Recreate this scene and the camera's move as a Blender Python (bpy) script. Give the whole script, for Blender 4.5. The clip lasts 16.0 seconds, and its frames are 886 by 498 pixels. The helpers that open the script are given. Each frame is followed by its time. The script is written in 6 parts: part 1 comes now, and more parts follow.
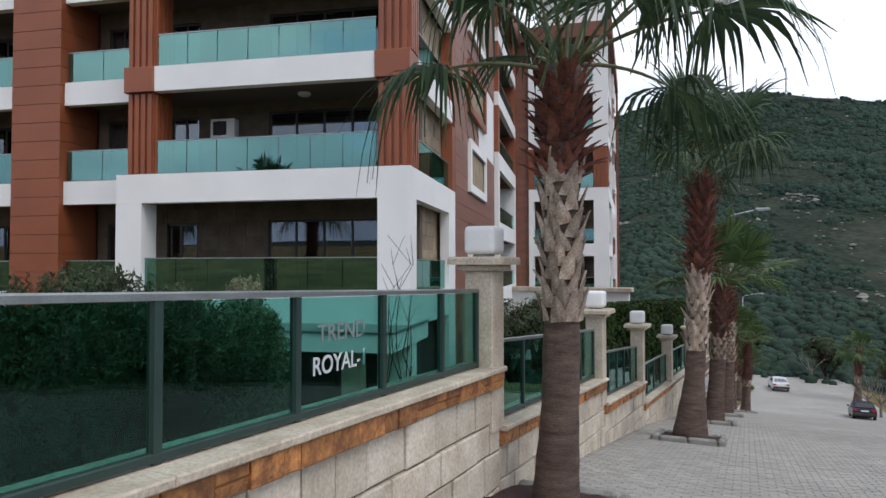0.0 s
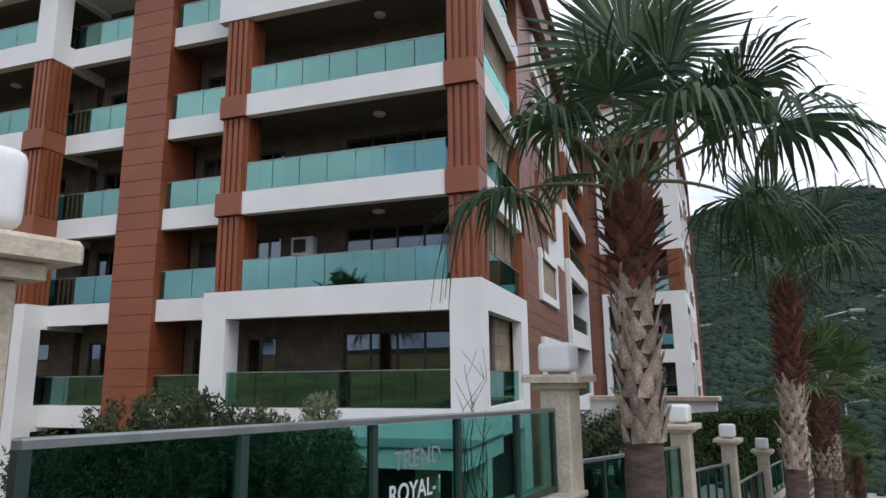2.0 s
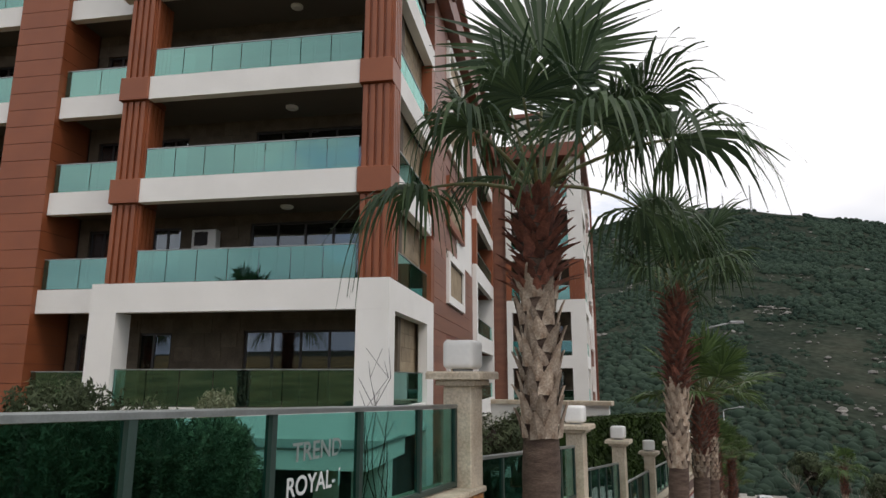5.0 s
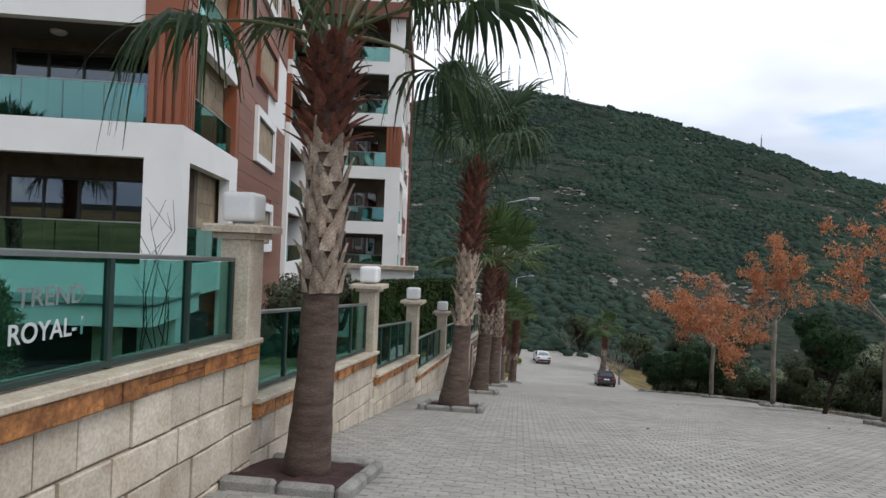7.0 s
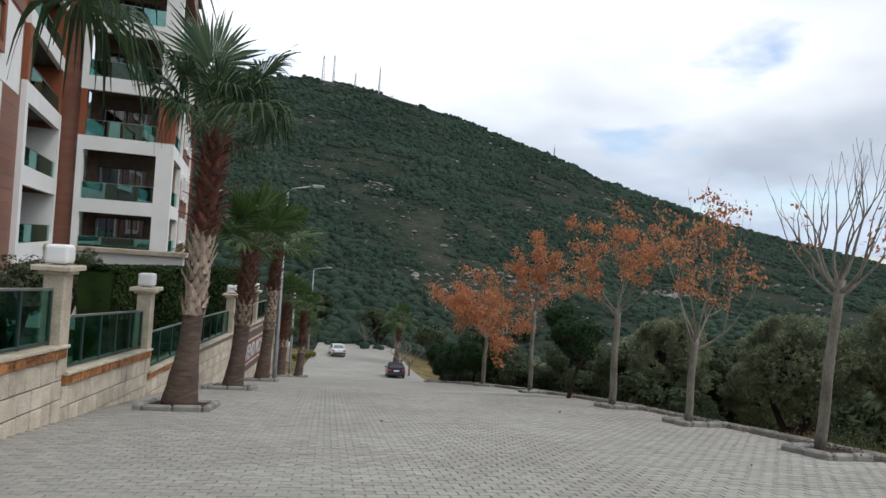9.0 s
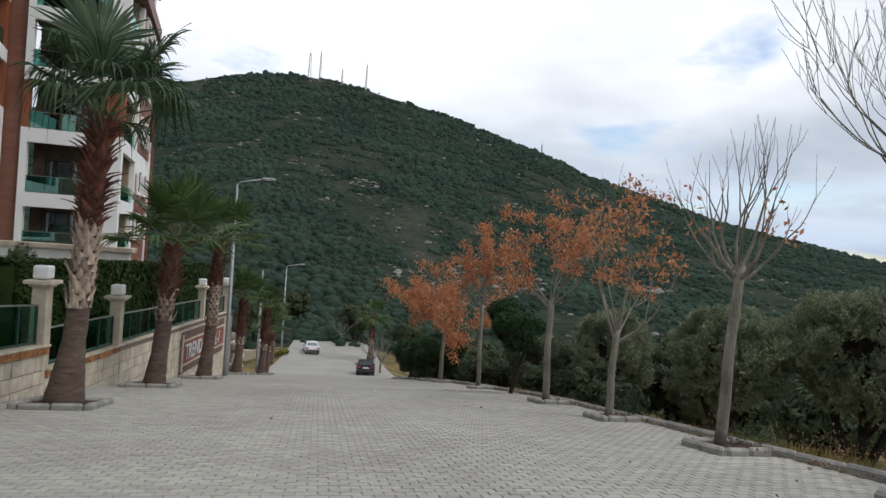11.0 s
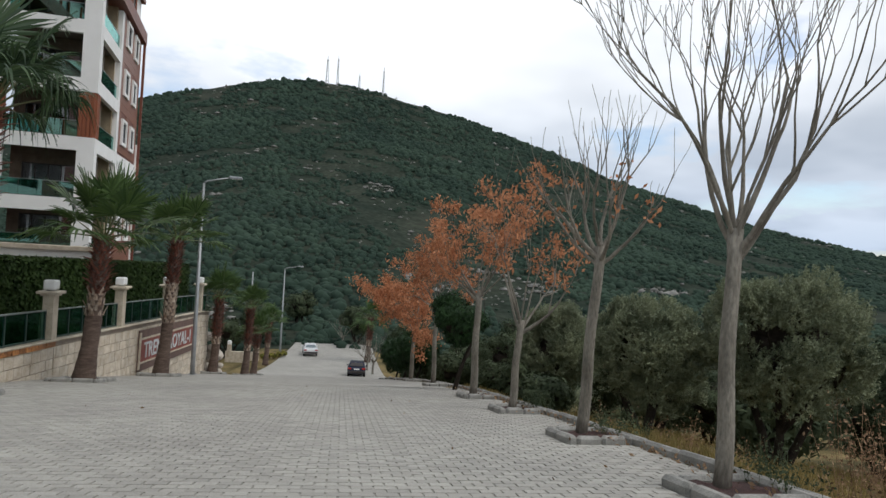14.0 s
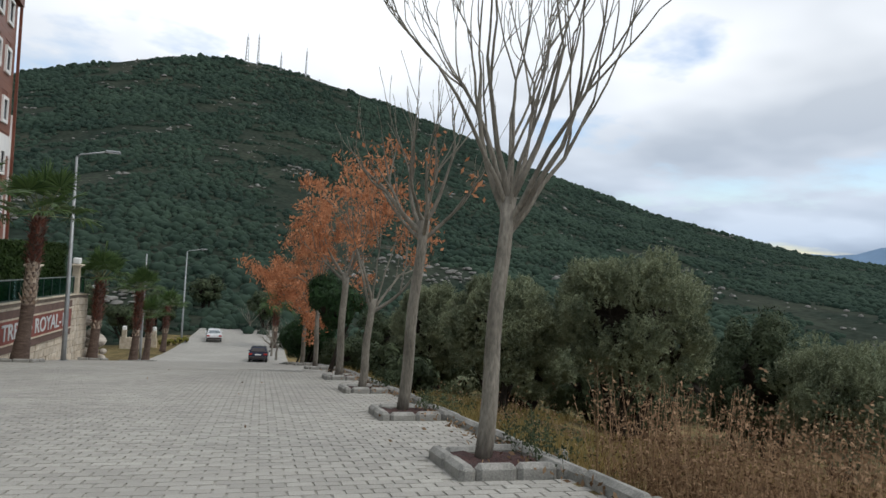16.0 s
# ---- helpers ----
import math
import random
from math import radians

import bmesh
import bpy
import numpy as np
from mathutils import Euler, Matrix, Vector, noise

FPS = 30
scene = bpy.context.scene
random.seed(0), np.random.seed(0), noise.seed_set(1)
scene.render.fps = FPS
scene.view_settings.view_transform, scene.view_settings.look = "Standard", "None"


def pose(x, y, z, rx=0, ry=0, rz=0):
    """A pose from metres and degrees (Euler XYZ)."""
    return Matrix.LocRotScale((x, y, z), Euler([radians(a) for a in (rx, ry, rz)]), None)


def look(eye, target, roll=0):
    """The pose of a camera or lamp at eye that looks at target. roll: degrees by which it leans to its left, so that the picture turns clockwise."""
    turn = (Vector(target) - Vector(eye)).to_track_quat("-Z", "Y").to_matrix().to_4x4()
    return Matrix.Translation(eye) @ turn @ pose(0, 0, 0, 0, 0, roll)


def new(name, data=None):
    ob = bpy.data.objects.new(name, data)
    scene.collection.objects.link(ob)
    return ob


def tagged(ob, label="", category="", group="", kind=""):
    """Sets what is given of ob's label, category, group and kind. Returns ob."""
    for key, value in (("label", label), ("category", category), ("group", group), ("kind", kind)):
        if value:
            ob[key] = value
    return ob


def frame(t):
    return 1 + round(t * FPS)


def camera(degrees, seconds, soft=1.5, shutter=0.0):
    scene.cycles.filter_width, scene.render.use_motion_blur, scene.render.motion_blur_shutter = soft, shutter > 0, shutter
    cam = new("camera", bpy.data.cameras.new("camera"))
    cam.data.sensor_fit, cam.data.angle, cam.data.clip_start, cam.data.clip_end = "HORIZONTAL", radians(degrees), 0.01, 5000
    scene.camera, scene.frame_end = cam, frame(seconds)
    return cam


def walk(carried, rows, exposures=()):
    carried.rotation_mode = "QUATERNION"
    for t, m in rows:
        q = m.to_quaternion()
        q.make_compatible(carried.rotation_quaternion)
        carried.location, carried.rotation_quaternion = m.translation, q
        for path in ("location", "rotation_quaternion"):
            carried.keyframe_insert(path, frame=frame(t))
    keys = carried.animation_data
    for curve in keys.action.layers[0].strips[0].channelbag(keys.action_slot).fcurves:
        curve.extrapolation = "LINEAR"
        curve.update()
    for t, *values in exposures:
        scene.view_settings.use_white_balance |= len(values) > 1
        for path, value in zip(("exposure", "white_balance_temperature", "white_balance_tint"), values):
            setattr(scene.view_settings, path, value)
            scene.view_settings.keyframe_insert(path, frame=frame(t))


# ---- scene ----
cam = camera(68.7, 16.0)
PATH = [
    (0, (-0.434, 0.625, 2.056), (-0.84, 2.582, 2.111), -0.1),
    (0.5, (-0.414, 0.646, 2.08), (-0.83, 2.601, 2.145), -0.0),
    (1, (-0.411, 0.618, 2.1), (-0.903, 2.554, 2.202), -0.4),
    (1.5, (-0.422, 0.572, 2.148), (-1.018, 2.472, 2.336), -0.6),
    (2, (-0.405, 0.491, 2.19), (-1.011, 2.359, 2.569), -0.7),
    (2.5, (-0.402, 0.423, 2.222), (-0.975, 2.241, 2.827), -0.9),
    (3, (-0.408, 0.376, 2.238), (-0.963, 2.179, 2.902), -0.9),
    (5.5, (-0.422, 0.588, 2.052), (-0.675, 2.554, 2.317), 0.5),
    (6, (-0.369, 0.637, 2.027), (-0.544, 2.625, 2.165), 0.8),
    (6.5, (-0.258, 0.611, 2.014), (-0.314, 2.61, 2.061), 1.2),
    (7, (-0.059, 0.682, 1.999), (0.158, 2.67, 1.996), 2.3),
    (7.5, (0.23, 0.849, 1.999), (0.657, 2.803, 1.993), 2.8),
    (8, (0.619, 1.0, 1.923), (1.071, 2.948, 1.919), 2.9),
    (8.5, (1.134, 1.048, 1.882), (1.685, 2.971, 1.883), 3.3),
    (9, (1.681, 1.142, 1.905), (2.456, 2.986, 1.914), 4.1),
    (11.5, (4.296, 0.956, 1.804), (5.099, 2.788, 1.807), 3.8),
    (12, (4.859, 0.884, 1.763), (5.649, 2.721, 1.769), 3.9),
    (12.5, (5.338, 0.74, 1.72), (6.135, 2.575, 1.728), 3.7),
    (13, (5.792, 0.527, 1.653), (6.598, 2.357, 1.666), 3.5),
    (13.5, (6.168, 0.322, 1.629), (6.978, 2.151, 1.64), 3.5),
    (14, (6.577, 0.195, 1.649), (7.318, 2.052, 1.661), 3.4),
    (14.5, (6.951, 0.036, 1.639), (7.608, 1.925, 1.645), 2.9),
    (15, (7.422, -0.033, 1.617), (8.02, 1.875, 1.623), 2.9),
    (15.5, (7.811, -0.169, 1.563), (8.493, 1.711, 1.576), 3.1),
    (16, (8.264, -0.242, 1.543), (9.216, 1.516, 1.529), 4.1),
]
walk(cam, [(t, look(eye, target, roll)) for t, eye, target, roll in PATH],
     exposures=((0.0, 0.26, 6150, 15), (3.0, 0.11, 6150, 15), (5.5, 0.07, 7000, 14), (6.2, 0.12, 6700, 13), (7.0, 0.20, 6350, 13), (9.0, 0.14, 6450, 11), (12.0, 0.08, 6500, 11), (16.0, 0.07, 6500, 10)))

# ---- sky, sun ----
world = bpy.data.worlds.new("world")
scene.world = world
world.use_nodes = True
wt = world.node_tree
wt.nodes.clear()


def wnode(kind, **kw):
    n = wt.nodes.new(kind)
    for k, v in kw.items():
        n.inputs[k].default_value = v
    return n


w_out = wnode("ShaderNodeOutputWorld")
w_bg = wnode("ShaderNodeBackground")
w_sky = wt.nodes.new("ShaderNodeTexSky")
w_sky.sky_type = "NISHITA"
w_sky.sun_disc = False
w_sky.sun_elevation = radians(56)
w_sky.sun_rotation = radians(131)
w_co = wt.nodes.new("ShaderNodeTexCoord")
w_sep = wt.nodes.new("ShaderNodeSeparateXYZ")
w_den = wt.nodes.new("ShaderNodeMath")
w_den.operation = "ADD"
w_den.inputs[1].default_value = 0.22
w_div = wt.nodes.new("ShaderNodeVectorMath")
w_div.operation = "DIVIDE"
w_n1 = wnode("ShaderNodeTexNoise", Scale=1.1, Detail=6.0, Roughness=0.52)
w_n2 = wnode("ShaderNodeTexNoise", Scale=0.75, Detail=4.0, Roughness=0.5)
w_cov = wt.nodes.new("ShaderNodeValToRGB")
w_cov.color_ramp.elements[0].position, w_cov.color_ramp.elements[1].position = 0.325, 0.42
w_shade = wt.nodes.new("ShaderNodeValToRGB")
w_shade.color_ramp.elements[0].position, w_shade.color_ramp.elements[1].position = 0.40, 0.60
w_shade.color_ramp.elements[0].color = (0.68, 0.745, 0.83, 1)
w_shade.color_ramp.elements[1].color = (1.16, 1.21, 1.27, 1)
w_blue = wt.nodes.new("ShaderNodeVectorMath")
w_blue.operation = "SCALE"
w_blue.inputs["Scale"].default_value = 0.19
w_mix = wt.nodes.new("ShaderNodeMixRGB")
wl = wt.links.new
wl(w_co.outputs["Generated"], w_sep.inputs[0])
wl(w_sep.outputs["Z"], w_den.inputs[0])
wl(w_co.outputs["Generated"], w_div.inputs[0])
wl(w_den.outputs[0], w_div.inputs[1])
wl(w_div.outputs[0], w_n1.inputs["Vector"])
wl(w_div.outputs[0], w_n2.inputs["Vector"])
wl(w_n1.outputs[0], w_cov.inputs[0])
wl(w_n2.outputs[0], w_shade.inputs[0])
wl(w_sky.outputs[0], w_blue.inputs[0])
wl(w_cov.outputs[0], w_mix.inputs[0])
wl(w_blue.outputs[0], w_mix.inputs[1])
w_low = wt.nodes.new("ShaderNodeValToRGB")
w_low.color_ramp.elements[0].position, w_low.color_ramp.elements[1].position = 0.03, 0.26
w_low.color_ramp.elements[0].color = (0.56, 0.64, 0.75, 1)
w_dim = wt.nodes.new("ShaderNodeMixRGB")
w_dim.blend_type = "MULTIPLY"
w_dim.inputs[0].default_value = 1.0
wl(w_sep.outputs["Z"], w_low.inputs[0])
wl(w_shade.outputs[0], w_dim.inputs[1])
wl(w_low.outputs[0], w_dim.inputs[2])
wl(w_dim.outputs[0], w_mix.inputs[2])
wl(w_mix.outputs[0], w_bg.inputs[0])
wl(w_bg.outputs[0], w_out.inputs[0])
w_bg.inputs[1].default_value = 0.87
sun = new("sun", bpy.data.lights.new("sun", "SUN"))
sun.data.energy = 1.2
sun.data.angle = radians(25)
sun.data.color = (1.0, 0.98, 0.95)
sun.matrix_world = look((0, 0, 0), (-0.42, 0.36, -0.83))


# ---- materials ----
def mat(name, col, col2=None, rough=0.8, metal=0.0, scale=6.0, fine=60.0, bump=0.2, spec=0.5, dirt=0.25, coords="Object", stretch=(1, 1, 1), per_piece=0.0):
    """A surface with a broad stain pattern, a fine grain and a bump."""
    m = bpy.data.materials.new(name)
    m.use_nodes = True
    t = m.node_tree
    b = t.nodes["Principled BSDF"]
    b.inputs["Roughness"].default_value = rough
    b.inputs["Metallic"].default_value = metal
    b.inputs["Specular IOR Level"].default_value = spec
    col2 = col2 or tuple(c * 0.7 for c in col)
    co = t.nodes.new("ShaderNodeTexCoord")
    mp = t.nodes.new("ShaderNodeMapping")
    mp.inputs["Scale"].default_value = stretch
    t.links.new(co.outputs[coords], mp.inputs[0])
    n1 = t.nodes.new("ShaderNodeTexNoise")
    n1.inputs["Scale"].default_value, n1.inputs["Detail"].default_value = scale, 5
    n2 = t.nodes.new("ShaderNodeTexNoise")
    n2.inputs["Scale"].default_value, n2.inputs["Detail"].default_value = fine, 3
    for n in (n1, n2):
        t.links.new(mp.outputs[0], n.inputs["Vector"])
    ramp = t.nodes.new("ShaderNodeValToRGB")
    ramp.color_ramp.elements[0].position, ramp.color_ramp.elements[1].position = 0.32, 0.68
    ramp.color_ramp.elements[0].color = (*col2, 1)
    ramp.color_ramp.elements[1].color = (*col, 1)
    t.links.new(n1.outputs[0], ramp.inputs[0])
    grain = t.nodes.new("ShaderNodeMapRange")
    grain.inputs["From Min"].default_value, grain.inputs["From Max"].default_value = 0.3, 0.7
    grain.inputs["To Min"].default_value, grain.inputs["To Max"].default_value = 1 - dirt, 1 + dirt * 0.5
    t.links.new(n2.outputs[0], grain.inputs[0])
    mul = t.nodes.new("ShaderNodeVectorMath")
    mul.operation = "SCALE"
    t.links.new(ramp.outputs[0], mul.inputs[0])
    t.links.new(grain.outputs[0], mul.inputs["Scale"])
    last = mul.outputs[0]
    if per_piece:
        info = t.nodes.new("ShaderNodeObjectInfo")
        geo = t.nodes.new("ShaderNodeNewGeometry")
        add = t.nodes.new("ShaderNodeMath")
        add.operation = "ADD"
        t.links.new(info.outputs["Random"], add.inputs[0])
        t.links.new(geo.outputs["Random Per Island"], add.inputs[1])
        fr = t.nodes.new("ShaderNodeMath")
        fr.operation = "FRACT"
        t.links.new(add.outputs[0], fr.inputs[0])
        pm = t.nodes.new("ShaderNodeMapRange")
        pm.inputs["To Min"].default_value, pm.inputs["To Max"].default_value = 1 - per_piece, 1 + per_piece * 0.6
        t.links.new(fr.outputs[0], pm.inputs[0])
        m2 = t.nodes.new("ShaderNodeVectorMath")
        m2.operation = "SCALE"
        t.links.new(last, m2.inputs[0])
        t.links.new(pm.outputs[0], m2.inputs["Scale"])
        last = m2.outputs[0]
    t.links.new(last, b.inputs["Base Color"])
    if bump:
        bp = t.nodes.new("ShaderNodeBump")
        bp.inputs["Strength"].default_value = bump
        bp.inputs["Distance"].default_value = 0.02
        t.links.new(n2.outputs[0], bp.inputs["Height"])
        t.links.new(bp.outputs[0], b.inputs["Normal"])
    return m


def leaf_mat(name, col, col2, rough=0.55, through_light=0.25, clump=0.0, spec=0.12):
    """Leaves: colour varies from leaf to leaf, or from clump to clump; some light passes through."""
    m = bpy.data.materials.new(name)
    m.use_nodes = True
    t = m.node_tree
    b = t.nodes["Principled BSDF"]
    b.inputs["Roughness"].default_value = rough
    b.inputs["Specular IOR Level"].default_value = spec
    geo = t.nodes.new("ShaderNodeNewGeometry")
    r = t.nodes.new("ShaderNodeValToRGB")
    r.color_ramp.elements[0].color, r.color_ramp.elements[1].color = (*col2, 1), (*col, 1)
    if clump:
        co = t.nodes.new("ShaderNodeTexCoord")
        ns = t.nodes.new("ShaderNodeTexNoise")
        ns.inputs["Scale"].default_value, ns.inputs["Detail"].default_value = clump, 3
        t.links.new(co.outputs["Object"], ns.inputs["Vector"])
        mp = t.nodes.new("ShaderNodeMapRange")
        mp.inputs["From Min"].default_value, mp.inputs["From Max"].default_value = 0.3, 0.7
        t.links.new(ns.outputs[0], mp.inputs[0])
        av = t.nodes.new("ShaderNodeMixRGB")
        av.inputs[0].default_value = 0.3
        t.links.new(mp.outputs[0], av.inputs[1])
        t.links.new(geo.outputs["Random Per Island"], av.inputs[2])
        t.links.new(av.outputs[0], r.inputs[0])
    else:
        t.links.new(geo.outputs["Random Per Island"], r.inputs[0])
    t.links.new(r.outputs[0], b.inputs["Base Color"])
    tr = t.nodes.new("ShaderNodeBsdfTranslucent")
    t.links.new(r.outputs[0], tr.inputs[0])
    mx = t.nodes.new("ShaderNodeMixShader")
    mx.inputs[0].default_value = through_light
    t.links.new(b.outputs[0], mx.inputs[1])
    t.links.new(tr.outputs[0], mx.inputs[2])
    t.links.new(mx.outputs[0], t.nodes["Material Output"].inputs[0])
    return m


def glass_mat(name, tint, gloss, gain, base):
    """Tinted sheet glass: dims what is behind it, mirrors more at flat angles."""
    m = bpy.data.materials.new(name)
    m.use_nodes = True
    t = m.node_tree
    t.nodes.remove(t.nodes["Principled BSDF"])
    tr = t.nodes.new("ShaderNodeBsdfTransparent")
    tr.inputs[0].default_value = (*tint, 1)
    gl = t.nodes.new("ShaderNodeBsdfGlossy")
    gl.inputs[0].default_value = (*gloss, 1)
    gl.inputs["Roughness"].default_value = 0.015
    lw = t.nodes.new("ShaderNodeLayerWeight")
    lw.inputs[0].default_value = 0.5
    fr = t.nodes.new("ShaderNodeMath")
    fr.operation = "POWER"
    fr.inputs[1].default_value = 4.0
    t.links.new(lw.outputs["Facing"], fr.inputs[0])
    ma = t.nodes.new("ShaderNodeMath")
    ma.operation = "MULTIPLY_ADD"
    ma.use_clamp = True
    ma.inputs[1].default_value, ma.inputs[2].default_value = gain, base
    mx = t.nodes.new("ShaderNodeMixShader")
    t.links.new(fr.outputs[0], ma.inputs[0])
    t.links.new(ma.outputs[0], mx.inputs[0])
    t.links.new(tr.outputs[0], mx.inputs[1])
    t.links.new(gl.outputs[0], mx.inputs[2])
    t.links.new(mx.outputs[0], t.nodes["Material Output"].inputs[0])
    return m


M_WHITE = mat("white_render", (0.84, 0.83, 0.80), (0.77, 0.76, 0.73), 0.85, scale=0.6, fine=90, bump=0.12, dirt=0.05)
M_RED = mat("terracotta_metal", (0.285, 0.084, 0.033), (0.235, 0.068, 0.027), 0.45, scale=1.2, fine=40, bump=0.05, dirt=0.08)
M_REDD = mat("dark_red_eave", (0.20, 0.062, 0.034), (0.15, 0.048, 0.028), 0.5, scale=1.2, fine=40, bump=0.05, dirt=0.08)
M_PANEL = mat("brown_cladding", (0.27, 0.115, 0.072), (0.21, 0.085, 0.055), 0.45, scale=0.9, fine=30, bump=0.06, dirt=0.1, stretch=(1, 0.3, 3), per_piece=0.10)
# same stone as M_TAN, with the balcony recess's shade put into its colour
M_STONE_SHADED = mat("shaded_travertine_cladding", (0.155, 0.118, 0.082), (0.092, 0.070, 0.048), 0.75, scale=2.2, fine=24, bump=0.3, dirt=0.2, per_piece=0.15)
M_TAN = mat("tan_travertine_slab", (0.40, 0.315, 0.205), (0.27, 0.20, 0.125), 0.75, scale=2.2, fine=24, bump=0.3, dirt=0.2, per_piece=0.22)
# render colour lowered to stand in for deeper shade under the slabs
M_SOFFIT = mat("shaded_soffit_render", (0.142, 0.121, 0.103), (0.124, 0.106, 0.09), 0.9, scale=0.5, fine=50, bump=0.05, dirt=0.05)
# near-black in place of the shade inside unlit rooms
M_DARK = mat("unlit_interior_shade", (0.03, 0.028, 0.026), (0.018, 0.017, 0.016), 0.8, scale=1, fine=20, bump=0, dirt=0.1)
M_FRAME = mat("dark_window_frame", (0.035, 0.028, 0.026), (0.025, 0.02, 0.02), 0.4, scale=3, fine=30, bump=0, dirt=0.1)
M_ALU = mat("aluminium_rail", (0.36, 0.38, 0.37), (0.28, 0.30, 0.29), 0.38, 0.8, scale=5, fine=60, bump=0, dirt=0.1)
M_GREENALU = mat("dark_green_post", (0.035, 0.065, 0.055), (0.028, 0.05, 0.044), 0.4, 0.3, scale=4, fine=60, bump=0, dirt=0.1)
M_GLASSB = glass_mat("balcony_glass", (0.30, 0.54, 0.48), (0.44, 0.76, 0.69), 0.6, 0.36)
M_GLASSS = glass_mat("dark_balcony_glass", (0.32, 0.56, 0.51), (0.46, 0.80, 0.75), 0.7, 0.26)
M_GLASSF = glass_mat("fence_glass", (0.42, 0.70, 0.655), (0.65, 0.88, 0.86), 0.7, 0.035)
M_PANE = glass_mat("window_glass", (0.5, 0.55, 0.55), (0.8, 0.85, 0.9), 0.8, 0.16)
M_WALLBLK = mat("limestone_block", (0.64, 0.57, 0.465), (0.47, 0.39, 0.29), 0.85, scale=3.0, fine=30, bump=0.45, dirt=0.22, per_piece=0.16)
M_MORTAR = mat("brown_mortar", (0.30, 0.25, 0.20), (0.22, 0.18, 0.14), 0.95, scale=4, fine=40, bump=0.4)
M_COPING = mat("travertine_coping", (0.62, 0.545, 0.43), (0.44, 0.36, 0.265), 0.7, scale=3.5, fine=35, bump=0.35, dirt=0.24, per_piece=0.12)
M_ORANGE = mat("orange_onyx_stone", (0.52, 0.225, 0.065), (0.20, 0.075, 0.03), 0.55, scale=9, fine=30, bump=0.7, dirt=0.35, per_piece=0.4)
M_KERB = mat("concrete_kerb", (0.31, 0.30, 0.27), (0.19, 0.185, 0.165), 0.9, scale=4, fine=50, bump=0.5, dirt=0.28, per_piece=0.14)
M_SOIL = mat("red_soil", (0.075, 0.032, 0.026), (0.035, 0.018, 0.016), 1.0, scale=8, fine=50, bump=1.0, dirt=0.4)
M_PAVER = mat("grey_paver", (0.375, 0.36, 0.318), (0.305, 0.29, 0.258), 0.9, scale=0.35, fine=45, bump=0.35, dirt=0.16, per_piece=0.14)
M_LAMP = mat("opal_plastic", (0.82, 0.82, 0.80), (0.76, 0.76, 0.74), 0.35, scale=2, fine=20, bump=0, dirt=0.03)
M_STEEL = mat("galvanised_steel", (0.33, 0.34, 0.34), (0.26, 0.27, 0.27), 0.5, 0.7, scale=3, fine=40, bump=0.05, dirt=0.1)
M_LETTER = mat("white_letter", (0.56, 0.59, 0.59), (0.5, 0.53, 0.53), 0.5, scale=3, fine=30, bump=0, dirt=0.05)
M_LETTERD = mat("weathered_letter", (0.20, 0.25, 0.24), (0.16, 0.20, 0.19), 0.5, scale=3, fine=30, bump=0, dirt=0.05)
M_SIGNRED = mat("weathered_red_board", (0.26, 0.075, 0.055), (0.20, 0.06, 0.045), 0.7, scale=2, fine=30, bump=0.1, dirt=0.15)
M_ROCK = mat("pale_rock", (0.50, 0.45, 0.38), (0.30, 0.26, 0.22), 0.9, scale=2.0, fine=18, bump=0.8, dirt=0.3, per_piece=0.2)
M_GREYROCK = mat("grey_limestone", (0.27, 0.26, 0.235), (0.15, 0.145, 0.13), 0.95, scale=0.5, fine=6, bump=0.8, dirt=0.3, per_piece=0.2)
# near-black that holds the shade of the entrance recess
M_HOLLOW = mat("recess_shade", (0.028, 0.032, 0.036), (0.02, 0.023, 0.026), 0.6, scale=2, fine=30, bump=0.05, dirt=0.1)


def ground_mat():
    m = mat("dry_field_and_scrub", (0.23, 0.17, 0.08), (0.09, 0.08, 0.038), 1.0, spec=0.05, scale=0.35, fine=7, bump=1.0, dirt=0.45)
    return m


def hill_mat():
    """Scrub-covered slope with bare stony patches."""
    m = mat("hill_scrub", (0.040, 0.048, 0.034), (0.019, 0.029, 0.021), 1.0, spec=0.05, scale=0.05, fine=0.5, bump=1.0, dirt=0.5)
    t = m.node_tree
    b = t.nodes["Principled BSDF"]
    src = b.inputs["Base Color"].links[0].from_socket
    co = t.nodes.new("ShaderNodeTexCoord")
    n = t.nodes.new("ShaderNodeTexNoise")
    n.inputs["Scale"].default_value, n.inputs["Detail"].default_value = 0.018, 7
    r = t.nodes.new("ShaderNodeValToRGB")
    r.color_ramp.elements[0].position, r.color_ramp.elements[1].position = 0.60, 0.74
    mx = t.nodes.new("ShaderNodeMixRGB")
    mx.inputs[2].default_value = (0.062, 0.062, 0.046, 1)
    t.links.new(co.outputs["Object"], n.inputs["Vector"])
    t.links.new(n.outputs[0], r.inputs[0])
    t.links.new(r.outputs[0], mx.inputs[0])
    t.links.new(src, mx.inputs[1])
    t.links.new(mx.outputs[0], b.inputs["Base Color"])
    return m


